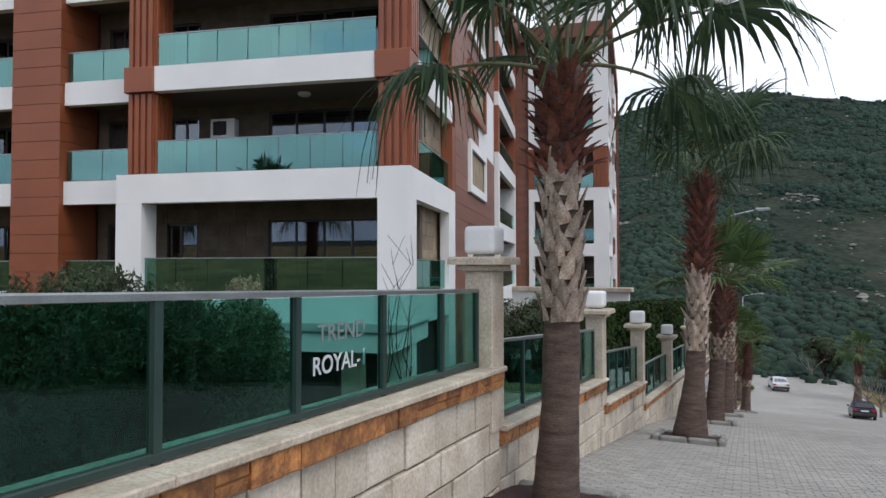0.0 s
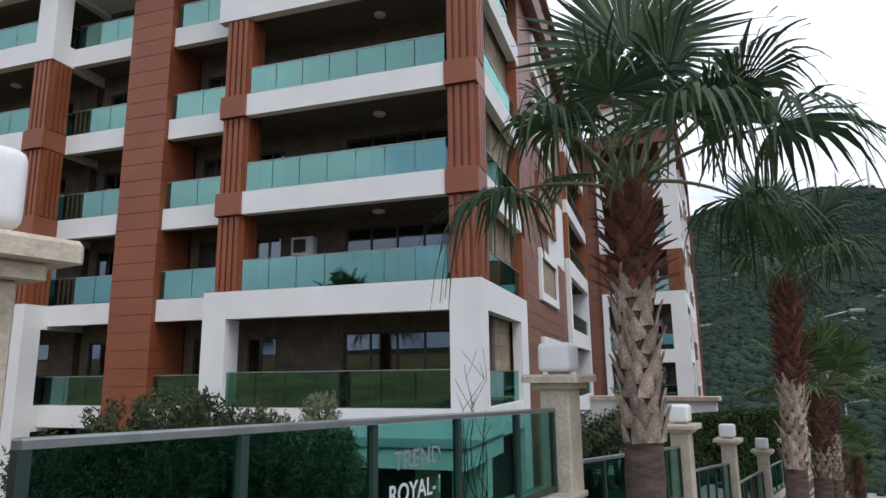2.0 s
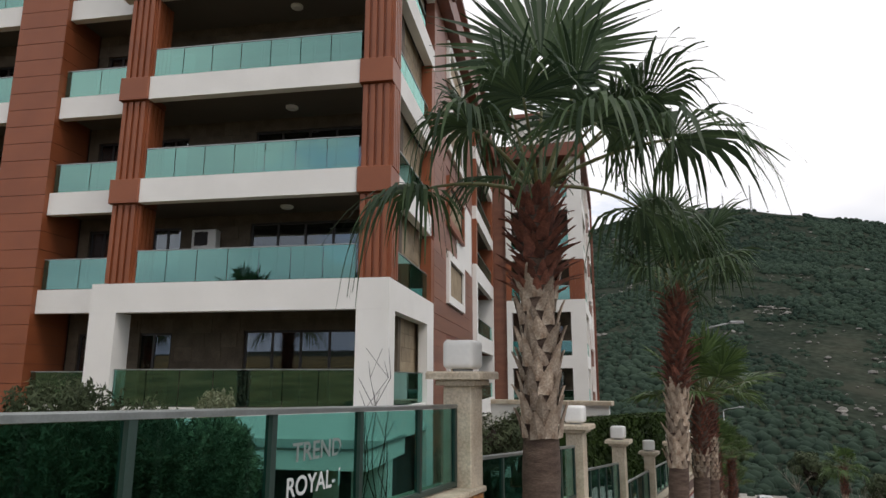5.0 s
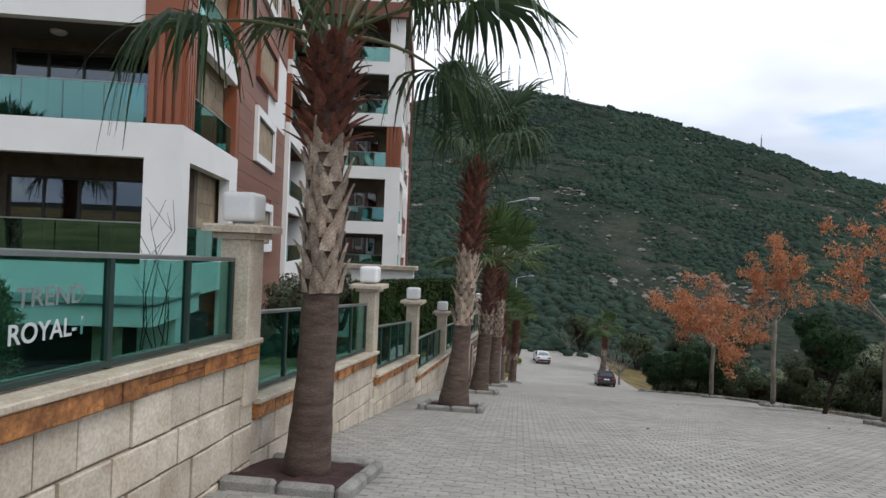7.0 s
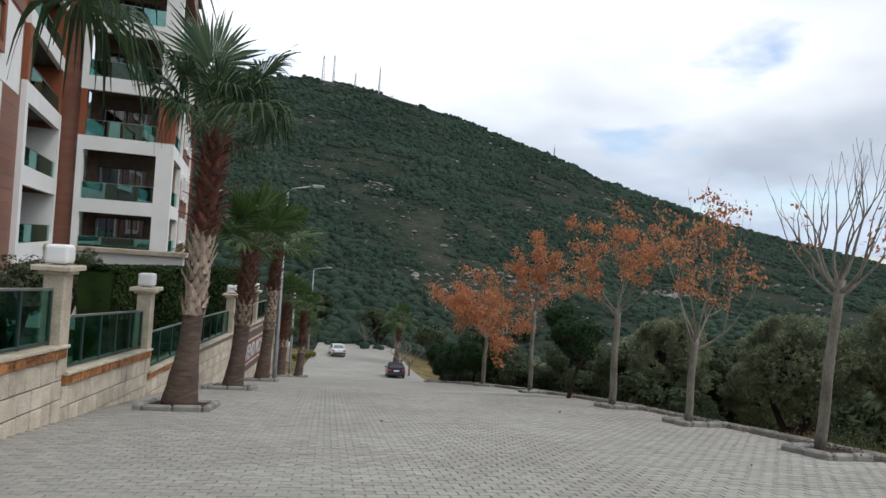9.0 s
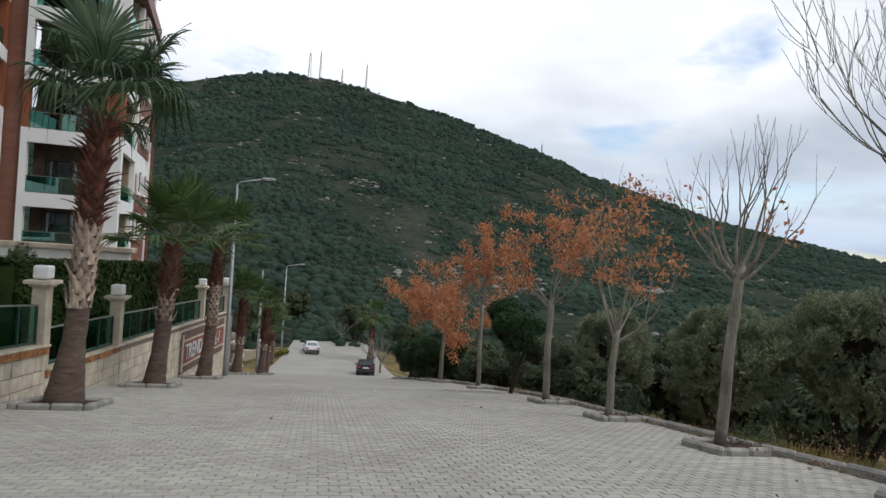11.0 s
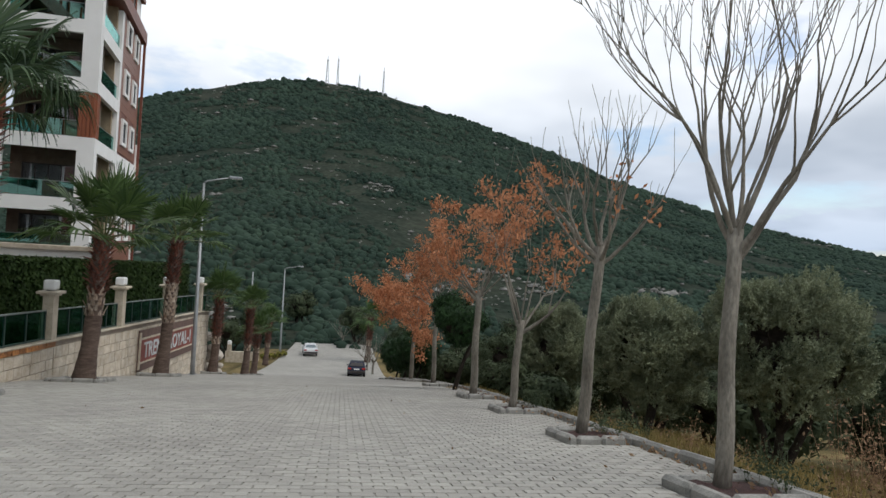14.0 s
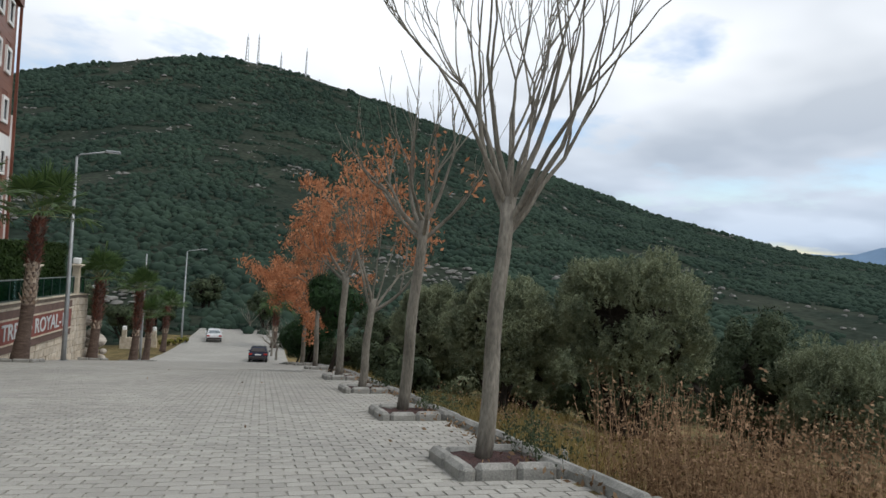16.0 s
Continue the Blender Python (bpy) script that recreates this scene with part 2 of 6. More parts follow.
def road_mat():
    """Interlocking pavers as a colour and relief pattern for the stretch too far off to tell stones apart."""
    m = mat("far_pavers", (0.365, 0.35, 0.31), (0.297, 0.283, 0.252), 0.9, scale=0.35, fine=45, bump=0, dirt=0.16)
    t = m.node_tree
    b = t.nodes["Principled BSDF"]
    src = b.inputs["Base Color"].links[0].from_socket
    uv = t.nodes.new("ShaderNodeUVMap")
    br = t.nodes.new("ShaderNodeTexBrick")
    br.inputs["Scale"].default_value = 1.0
    br.inputs["Brick Width"].default_value, br.inputs["Row Height"].default_value = 0.232, 0.15
    br.inputs["Mortar Size"].default_value = 0.006
    br.inputs["Mortar Smooth"].default_value = 0.3
    br.inputs["Color1"].default_value, br.inputs["Color2"].default_value = (1, 1, 1, 1), (0.86, 0.86, 0.86, 1)
    br.inputs["Mortar"].default_value = (0.55, 0.53, 0.5, 1)
    mx = t.nodes.new("ShaderNodeMixRGB")
    mx.blend_type = "MULTIPLY"
    mx.inputs[0].default_value = 1
    t.links.new(uv.outputs[0], br.inputs["Vector"])
    t.links.new(src, mx.inputs[1])
    t.links.new(br.outputs["Color"], mx.inputs[2])
    t.links.new(mx.outputs[0], b.inputs["Base Color"])
    return m


M_GROUND, M_HILL, M_ROAD = ground_mat(), hill_mat(), road_mat()
M_TRUNK = mat("palm_trunk_grey", (0.16, 0.112, 0.085), (0.07, 0.043, 0.033), 0.95, scale=3, fine=26, bump=0.9, dirt=0.35, stretch=(1, 1, 5))
M_BOOTR = mat("red_leaf_base", (0.27, 0.098, 0.062), (0.095, 0.034, 0.025), 0.9, scale=6, fine=40, bump=0.6, dirt=0.4, per_piece=0.45)
M_BOOTP = mat("pale_leaf_base", (0.54, 0.45, 0.36), (0.22, 0.135, 0.085), 0.9, scale=5, fine=40, bump=0.6, dirt=0.3, per_piece=0.4)
M_FROND = leaf_mat("palm_leaf", (0.066, 0.108, 0.046), (0.022, 0.044, 0.022), 0.48, 0.24, 0.0, 0.22)
M_FRONDY = leaf_mat("young_palm_leaf", (0.088, 0.142, 0.042), (0.030, 0.060, 0.020), 0.45, 0.28, 0.0, 0.25)
M_STALK = mat("palm_stalk", (0.13, 0.14, 0.05), (0.09, 0.09, 0.035), 0.5, scale=3, fine=30, bump=0.1)
M_OLIVE = leaf_mat("olive_leaf", (0.32, 0.35, 0.21), (0.055, 0.076, 0.041), 0.55, 0.2, 1.6, 0.3)
M_OLIVED = leaf_mat("dark_olive_leaf", (0.095, 0.118, 0.062), (0.025, 0.038, 0.021), 0.7, 0.15, 1.3)
M_PINE = leaf_mat("dark_pine_needle", (0.030, 0.066, 0.022), (0.009, 0.022, 0.008), 0.6, 0.1)
M_HEDGE = leaf_mat("hedge_leaf", (0.038, 0.066, 0.015), (0.014, 0.028, 0.007), 0.7, 0.1, 2.0)
M_RUST = leaf_mat("orange_autumn_leaf", (0.60, 0.28, 0.145), (0.34, 0.14, 0.07), 0.7, 0.35)
M_WEED = leaf_mat("dry_weed", (0.42, 0.28, 0.17), (0.085, 0.048, 0.026), 0.9, 0.3)
M_GRASS = leaf_mat("dry_grass", (0.36, 0.265, 0.105), (0.13, 0.115, 0.042), 0.9, 0.2, 0.5)
M_BUSH = leaf_mat("hill_bush", (0.042, 0.067, 0.046), (0.016, 0.030, 0.023), 1.0, 0.0, 0.03)
M_YELLOW = leaf_mat("yellow_green_leaf", (0.28, 0.24, 0.05), (0.10, 0.12, 0.03), 0.6, 0.2)
M_BARK = mat("grey_bark", (0.27, 0.245, 0.20), (0.13, 0.115, 0.09), 0.95, scale=4, fine=35, bump=0.7, dirt=0.35, stretch=(1, 1, 0.3))
# dark bark; also the near-black shade colour of the crown cores
M_BARK_SHADE = mat("dark_bark_and_crown_shade", (0.042, 0.034, 0.026), (0.02, 0.016, 0.013), 0.95, spec=0.1, scale=4, fine=25, bump=0.8, dirt=0.3)


# ---- mesh builder ----
class Build:
    """Collects vertices and faces of one mesh."""

    def __init__(self):
        self.v, self.f = [], []

    def box(self, x0, x1, y0, y1, z0, z1):
        n = len(self.v)
        self.v += [(x0, y0, z0), (x1, y0, z0), (x1, y1, z0), (x0, y1, z0), (x0, y0, z1), (x1, y0, z1), (x1, y1, z1), (x0, y1, z1)]
        self.f += [tuple(n + i for i in q) for q in ((0, 3, 2, 1), (4, 5, 6, 7), (0, 1, 5, 4), (1, 2, 6, 5), (2, 3, 7, 6), (3, 0, 4, 7))]
        return self

    def soft_box(self, x0, x1, y0, y1, z0, z1, r=0.02):
        """A box with chamfered top edges and upright corners."""
        n = len(self.v)
        for z, e in ((z0, 0), (z1 - r, 0), (z1, r)):
            self.v += [(x0 + r, y0 + e, z), (x1 - r, y0 + e, z), (x1 - e, y0 + r, z), (x1 - e, y1 - r, z), (x1 - r, y1 - e, z), (x0 + r, y1 - e, z), (x0 + e, y1 - r, z), (x0 + e, y0 + r, z)]
        for k in (0, 8):
            self.f += [(n + k + i, n + k + (i + 1) % 8, n + k + 8 + (i + 1) % 8, n + k + 8 + i) for i in range(8)]
        self.f += [tuple(n + 16 + i for i in range(8)), tuple(n + 7 - i for i in range(8))]
        return self

    def tube(self, pts, radii, sides=8, cap=True):
        n = len(self.v)
        pts = [Vector(p) for p in pts]
        for i, p in enumerate(pts):
            d = (pts[min(i + 1, len(pts) - 1)] - pts[max(i - 1, 0)]).normalized()
            a = d.cross(Vector((0.31, 0.95, 0.05))).normalized()
            b = d.cross(a)
            for k in range(sides):
                w = 2 * math.pi * k / sides
                self.v.append(tuple(p + (a * math.cos(w) + b * math.sin(w)) * radii[i]))
        for i in range(len(pts) - 1):
            for k in range(sides):
                k2 = (k + 1) % sides
                self.f.append((n + i * sides + k, n + i * sides + k2, n + (i + 1) * sides + k2, n + (i + 1) * sides + k))
        if cap:
            self.f.append(tuple(n + k for k in range(sides)))
            self.f.append(tuple(n + (len(pts) - 1) * sides + sides - 1 - k for k in range(sides)))
        return self

    def poly(self, *pts):
        n = len(self.v)
        self.v += [tuple(p) for p in pts]
        self.f.append(tuple(range(n, n + len(pts))))
        return self

    def mesh(self, name, material, smooth=False):
        me = bpy.data.meshes.new(name)
        me.from_pydata(self.v, [], self.f)
        me.materials.append(material)
        if smooth:
            me.polygons.foreach_set("use_smooth", [True] * len(me.polygons))
        bm = bmesh.new()
        bm.from_mesh(me)
        if len(bm.faces) < 60000:
            bmesh.ops.recalc_face_normals(bm, faces=bm.faces)
            bm.to_mesh(me)
        bm.free()
        return me


def part(name, b, material, parent=None, label="", smooth=False):
    me = b if isinstance(b, bpy.types.Mesh) else b.mesh(name, material, smooth)
    ob = new(name, me)
    ob.parent = parent
    if label:
        tagged(ob, label)
    return ob


def thing(name, label, category, m=None, group="", kind=""):
    ob = new(name)
    ob.empty_display_size = 0.1
    if m is not None:
        ob.matrix_world = m
    return tagged(ob, label, category, group, kind)


def quads(name, pts, material, per=4):
    """One mesh from an array (n, per, 3) of loose faces."""
    pts = np.asarray(pts, dtype=np.float32)
    n = len(pts)
    me = bpy.data.meshes.new(name)
    me.vertices.add(n * per)
    me.vertices.foreach_set("co", pts.reshape(-1))
    me.loops.add(n * per)
    me.loops.foreach_set("vertex_index", np.arange(n * per, dtype=np.int32))
    me.polygons.add(n)
    me.polygons.foreach_set("loop_start", np.arange(n, dtype=np.int32) * per)
    me.update(calc_edges=True)
    me.materials.append(material)
    return me


# ---- lie of the land: s runs down the road, u across it to the right ----
DX, DY = 0.23, 0.973
ROAD_TURN = -13.3


def at_su(s, u):
    return DX * s + DY * u, DY * s - DX * u


def su_of(x, y):
    return DX * x + DY * y, DY * x - DX * y


SLOPE_S = (-200, -40, -10, 0, 8, 16.5, 23.6, 32, 44, 52, 62, 72, 82, 110, 160)
SLOPE_Z = (16, 5.4, 1.95, 0.48, -0.70, -1.95, -3.05, -4.55, -6.75, -8.45, -10.3, -11.3, -11.85, -12.4, -12.5)


def road_z(s):
    """Height of the road: a soft average of the slope's straight stretches."""
    return sum(float(np.interp(s + k, SLOPE_S, SLOPE_Z)) for k in (-3, -1.5, 0, 1.5, 3)) / 5


def land_z(x, y):
    s, u = su_of(x, y)
    z = road_z(s)
    if u < -3.6:
        z -= min(1.6, 0.5 * (-3.6 - u))
    if u > 11.2:
        z -= min(3.2, 0.19 * (u - 11.2)) + 0.12
        z += 0.10 * math.sin(x * 0.7 + 1.3) * math.sin(y * 0.6)
    r = math.hypot(x, y)
    if r > 95:
        az = math.degrees(math.atan2(x, y))
        wide = 33.0 if az > 10.5 else 28.0
        rise = 14.3 * math.exp(-((az - 10.5) / wide) ** 2) - 0.6
        top = 1.7 + 560 * math.tan(radians(rise))
        q = (r - 95) / 465
        w = min(1.0, max(0.0, (r - 110) / 140))
        foot = z + (-13.0 - z) * w * w * (3 - 2 * w)
        bumps = noise.fractal(Vector((x * 0.008, y * 0.008, 2.0)), 0.9, 2.0, 4)
        if q <= 1:
            z = foot + (top - foot) * q ** 1.4 + bumps * 7 * min(1, q * 2) * (1 - 0.65 * q)
        else:
            z = top - (q - 1) * 260 * max(0.0, rise / 13) + bumps * 2.5
            z = max(z, -40)
    return z

# ---- ground, hill, road ----
def axis(*runs):
    out = []
    for a, b, step in runs:
        out += list(np.arange(a, b, step))
    return out


def ground_sheet():
    us = axis((-900, -300, 60), (-300, -60, 12), (-60, -5, 3), (-5, 11, 0.8), (11, 16, 0.5), (16, 60, 2), (60, 420, 8), (420, 1500, 60))
    ss = axis((-600, -60, 60), (-60, 0, 4), (0, 60, 1.5), (60, 120, 4), (120, 640, 8), (640, 1600, 80))
    g = Build()
    for s in ss:
        for u in us:
            x, y = at_su(s, u)
            z = land_z(x, y)
            if -3.4 < u < 10.9 and s < 95:
                z -= 0.12
            g.v.append((x, y, z))
    w = len(us)
    for i in range(len(ss) - 1):
        for j in range(w - 1):
            a = i * w + j
            g.f.append((a, a + 1, a + w + 1, a + w))
    me = g.mesh("ground", M_GROUND, True)
    me.materials.append(M_HILL)
    flags = []
    for p in me.polygons:
        c = p.center
        flags.append(1 if math.hypot(c.x, c.y) > 88 else 0)
    me.polygons.foreach_set("material_index", flags)
    return tagged(new("ground", me), "sloping dry field rising into a scrub-covered hill", "ground", kind="structure")


ground_sheet()


def road_sheet():
    g = Build()
    us = list(np.linspace(-3.6, 10.7, 12))
    ss = axis((-45, 0, 3), (0, 96, 1.2))
    uv = []
    for s in ss:
        for u in us:
            uu = u + (max(0.0, s - 20) * 0.05 if u < 0 else 0) * (-u / 3.6)
            x, y = at_su(s, uu)
            g.v.append((x, y, road_z(s) - 0.008))
            uv.append((uu, s))
    w = len(us)
    for i in range(len(ss) - 1):
        for j in range(w - 1):
            a = i * w + j
            g.f.append((a, a + 1, a + w + 1, a + w))
    me = g.mesh("road", M_ROAD, True)
    lay = me.uv_layers.new(name="UVMap")
    for lp in me.loops:
        lay.data[lp.index].uv = uv[lp.vertex_index]
    return tagged(new("road", me), "sloping road of worn grey interlocking pavers", "road", kind="structure")


ROAD = road_sheet()


def wall_u(s):
    return -3.2 + max(0.0, s - 20) * 0.05


# ---- boundary wall with glass fence ----
PILLAR_S = (1.45, 7.6, 13.8, 19.35, 24.6, 30.4, 36.4, 42.5)
PILLAR_TOP = (2.72, 2.17, 1.2, 0.45, -0.35, -0.52, -0.78, -1.05)
# coping height at the start and end of each stretch between pillars
COPING = ((1.95, 1.65), (1.07, 0.90), (0.20, -0.20), (-0.70, -1.15), (-1.75, -1.95), (-1.95, -2.2), (-2.2, -2.45), (-2.45, -2.72), (-2.72, -2.9))
EDGES = (-5.0, *PILLAR_S, 44.3)


def frame_at(s, u, z, turn=ROAD_TURN):
    x, y = at_su(s, u)
    return pose(x, y, z, 0, 0, turn)


def pillar(s, z_top, z_low):
    """Travertine gate-post with a stepped cap: local x across the road, y along it."""
    h = z_top - z_low
    e = thing("fence_pillar", "beige travertine fence pillar with a stepped cap on the wall", "pillar", frame_at(s, wall_u(s) - 0.14, z_low), group="pillars along the wall")
    part("shaft", Build().soft_box(-0.17, 0.17, -0.19, 0.19, 0, h - 0.16, 0.012), M_COPING, e)
    part("lower_cap", Build().soft_box(-0.24, 0.24, -0.26, 0.26, h - 0.158, h - 0.09, 0.012), M_COPING, e)
    part("upper_cap", Build().soft_box(-0.33, 0.33, -0.35, 0.35, h - 0.089, h, 0.02), M_COPING, e)
    return e


def cube_lamp(s, z):
    e = thing("pillar_lamp", "white opal cube lamp with rounded edges on a pillar", "lamp", frame_at(s, wall_u(s) - 0.14, z), group="lamps on the pillars")
    part("base", Build().tube([(0, 0, 0), (0, 0, 0.03)], [0.12, 0.12], 16), M_STEEL, e)
    bm = bmesh.new()
    bmesh.ops.create_cube(bm, size=1)
    bmesh.ops.scale(bm, vec=(0.38, 0.38, 0.33), verts=bm.verts)
    bmesh.ops.bevel(bm, geom=bm.edges[:], offset=0.07, segments=4, affect="EDGES", profile=0.6)
    bmesh.ops.translate(bm, vec=(0, 0, 0.195), verts=bm.verts)
    me = bpy.data.meshes.new("shade")
    bm.to_mesh(me)
    bm.free()
    me.materials.append(M_LAMP)
    me.polygons.foreach_set("use_smooth", [True] * len(me.polygons))
    part("shade", me, M_LAMP, e)
    return e


for i, s in enumerate(PILLAR_S):
    pillar(s, PILLAR_TOP[i], COPING[i + 1][0] - 0.02)
    cube_lamp(s, PILLAR_TOP[i])


def fence_panel(s0, s1, z, z_end, rail=0.93, step=0):
    """Glass between two pillars: rail, posts, panes; local y runs along the wall."""
    length = s1 - s0 - 0.53
    ua, ub = wall_u(s0), wall_u(s1)
    turn = ROAD_TURN - math.degrees(math.atan2(ub - ua, s1 - s0))
    e = thing("glass_fence", "dark green tinted glass fence with a metal rail on the wall", "fence", frame_at(s0 + 0.33, ua - 0.16, z, turn), group="fence panels")
    n = max(2, round(length / 1.1))
    slant = (z_end - z) / (s1 - s0)

    def lean(g):
        g.v = [(x, y, c + slant * y) for x, y, c in g.v]
        return g

    step = step or length / n
    part("handrail", lean(Build().soft_box(-0.035, 0.035, 0, length, rail, rail + 0.045, 0.01)), M_ALU, e)
    part("bottom_rail", lean(Build().soft_box(-0.03, 0.03, 0, length, 0.012, 0.06, 0.008)), M_GREENALU, e)
    for k in range(n + 1):
        y = min(max(k * step, 0.03), length - 0.03)
        part("post", lean(Build().box(-0.028, 0.028, y - 0.028, y + 0.028, 0, rail)), M_GREENALU, e)
        if k < n:
            part("glass_pane", lean(Build().box(-0.006, 0.006, k * step + 0.04, min((k + 1) * step, length) - 0.04, 0.065, rail - 0.005)), M_GLASSF, e)
    return e


FENCES = [fence_panel(EDGES[i], EDGES[i + 1], *COPING[i], *((0.845, 1.165) if i == 1 else ())) for i in range(len(EDGES) - 1)]


def wall_core():
    g = Build()
    for i in range(len(EDGES) - 1):
        pts = []
        for s, zc in zip((EDGES[i] + 0.12, EDGES[i + 1] + 0.12), COPING[i]):
            for off in (-0.04, -0.42):
                x, y = at_su(s, wall_u(s) + off)
                pts.append((x, y, road_z(s) - 1.2, zc - 0.06))
        n = len(g.v)
        for x, y, lo, hi in pts:
            g.v += [(x, y, lo), (x, y, hi)]
        for q in ((0, 4, 5, 1), (2, 3, 7, 6), (1, 5, 7, 3), (0, 1, 3, 2), (4, 6, 7, 5)):
            g.f.append(tuple(n + j for j in q))
    return tagged(new("boundary_wall", g.mesh("boundary_wall", M_MORTAR)), "stepped limestone block wall with brown joints under the fence", "wall", kind="structure")


WALL = wall_core()


# ---- apartment buildings ----
def glass_rail(p, x0, x1, y, z0, h, material, n, along="x"):
    """A balcony front: separate panes and a slim cap rail."""
    step = (x1 - x0) / n
    for k in range(n):
        a, b = x0 + k * step + 0.012, x0 + (k + 1) * step - 0.012
        g = Build()
        g.box(a, b, y, y + 0.012, z0 + 0.02, z0 + h) if along == "x" else g.box(y, y + 0.012, a, b, z0 + 0.02, z0 + h)
        part("glass_pane", g, material, p)
    g = Build()
    g.box(x0, x1, y - 0.015, y + 0.03, z0 + h, z0 + h + 0.03) if along == "x" else g.box(y - 0.015, y + 0.03, x0, x1, z0 + h, z0 + h + 0.03)
    part("cap_rail", g, M_ALU, p)


def fluted_column(p, x0, x1, y0, y1, z0, z1):
    """Terracotta column: flat core with upright ribs on the street faces."""
    col = part("column", Build().box(x0, x1, y0, y1, z0, z1), M_RED, p)
    w, d = x1 - x0, y1 - y0
    for k in range(4):
        c = x0 + w * (k + 0.5) / 4
        part("rib", Build().box(c - w * 0.075, c + w * 0.075, y0 - 0.07, y0 - 0.002, z0 + 0.02, z1 - 0.05), M_RED, col)
        c = y0 + d * (k + 0.5) / 4
        part("rib", Build().box(x1 + 0.002, x1 + 0.07, c - d * 0.075, c + d * 0.075, z0 + 0.02, z1 - 0.05), M_RED, col)


def window(p, x0, x1, y, z0, z1, panes=2, deep=0.3):
    """Dark framed window facing the street; a near-black sheet stands in for the unlit room."""
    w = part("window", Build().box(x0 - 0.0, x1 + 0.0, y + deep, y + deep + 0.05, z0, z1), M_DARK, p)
    g = Build()
    for a, b, c, d in ((x0, x1, z0, z0 + 0.07), (x0, x1, z1 - 0.07, z1)):
        g.box(a, b, y + 0.04, y + 0.10, c, d)
    step = (x1 - x0) / panes
    for k in range(panes + 1):
        x = min(max(x0 + k * step, x0 + 0.035), x1 - 0.035)
        g.box(x - 0.035, x + 0.035, y + 0.04, y + 0.10, z0 + 0.07, z1 - 0.07)
    part("frame", g, M_FRAME, w)
    for k in range(panes):
        part("pane", Build().box(x0 + k * step + 0.04, x0 + (k + 1) * step - 0.04, y + 0.065, y + 0.075, z0 + 0.07, z1 - 0.07), M_PANE, w)


def back_wall(p, x0, x1, y, z0, z1, holes, single=False):
    """Stone-clad wall with openings through it; holes: (x0, x1, z0, z1)."""
    cuts = sorted(holes)
    x = x0
    for a, b, c, d in (*cuts, (x1, x1, z0, z1)):
        if a > x:
            part("wall", Build().box(x, a, y, y + 0.3, z0, z1), M_STONE_SHADED, p)
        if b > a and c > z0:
            part("wall", Build().box(a, b, y, y + 0.3, z0, c), M_STONE_SHADED, p)
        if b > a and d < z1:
            part("wall", Build().box(a, b, y, y + 0.3, d, z1), M_STONE_SHADED, p)
        x = b
    # cladding slabs with thin joints, a few centimetres proud
    rnd = random.Random(int(x0 * 10 + z0 * 100))
    s = Build()
    z = z0 + 0.01
    while z < z1 - 0.1:
        h = min(0.42, z1 - z)
        xx = x0 + rnd.uniform(-0.4, 0)
        while xx < x1:
            w = rnd.uniform(0.5, 0.95)
            a, b = max(xx + 0.006, x0), min(xx + w - 0.006, x1)
            free = all(b <= h0 or a >= h1 or z + h <= c or z >= d for h0, h1, c, d in cuts)
            if b - a > 0.1 and free:
                if single:
                    part("stone_slab", Build().box(a, b, y - rnd.uniform(0.015, 0.03), y - 0.001, z, z + h - 0.012), M_STONE_SHADED, p)
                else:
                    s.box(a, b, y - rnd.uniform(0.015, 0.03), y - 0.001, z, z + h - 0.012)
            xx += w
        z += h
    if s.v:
        tagged(part("stone_cladding", s, M_STONE_SHADED, p), kind="stuff")
    for a, b, c, d in cuts:
        window(p, a, b, y + 0.02, c, d, 4 if b - a > 2.6 else 2)


A = thing("apartment_building", "white and terracotta apartment block with green glass balconies", "building")
FLOORS = (1.33, 4.62, 7.60, 10.70, 14.06)
XR, XL, YF, YB = -4.54, -12.98, 16.37, 18.7


def ceiling_lamp(p, x, y, z):
    part("ceiling_lamp", Build().tube([(x, y, z), (x, y, z - 0.05), (x, y, z - 0.09)], [0.19, 0.19, 0.13], 18), M_LAMP, p, "round white balcony ceiling lamp")


def ac_unit(p, x, y, z):
    e = part("air_conditioner", Build().soft_box(x, x + 0.8, y, y + 0.3, z, z + 0.58, 0.02), M_LAMP, p, "white outdoor air conditioner unit")
    ring = [(x + 0.32 + 0.2 * math.cos(a), y - 0.012, z + 0.29 + 0.2 * math.sin(a)) for a in np.linspace(0, 2 * math.pi, 21)]
    part("fan_grille", Build().tube(ring, [0.025] * 21, 6, False).box(x + 0.1, x + 0.54, y - 0.006, y - 0.001, z + 0.08, z + 0.5), M_FRAME, e)


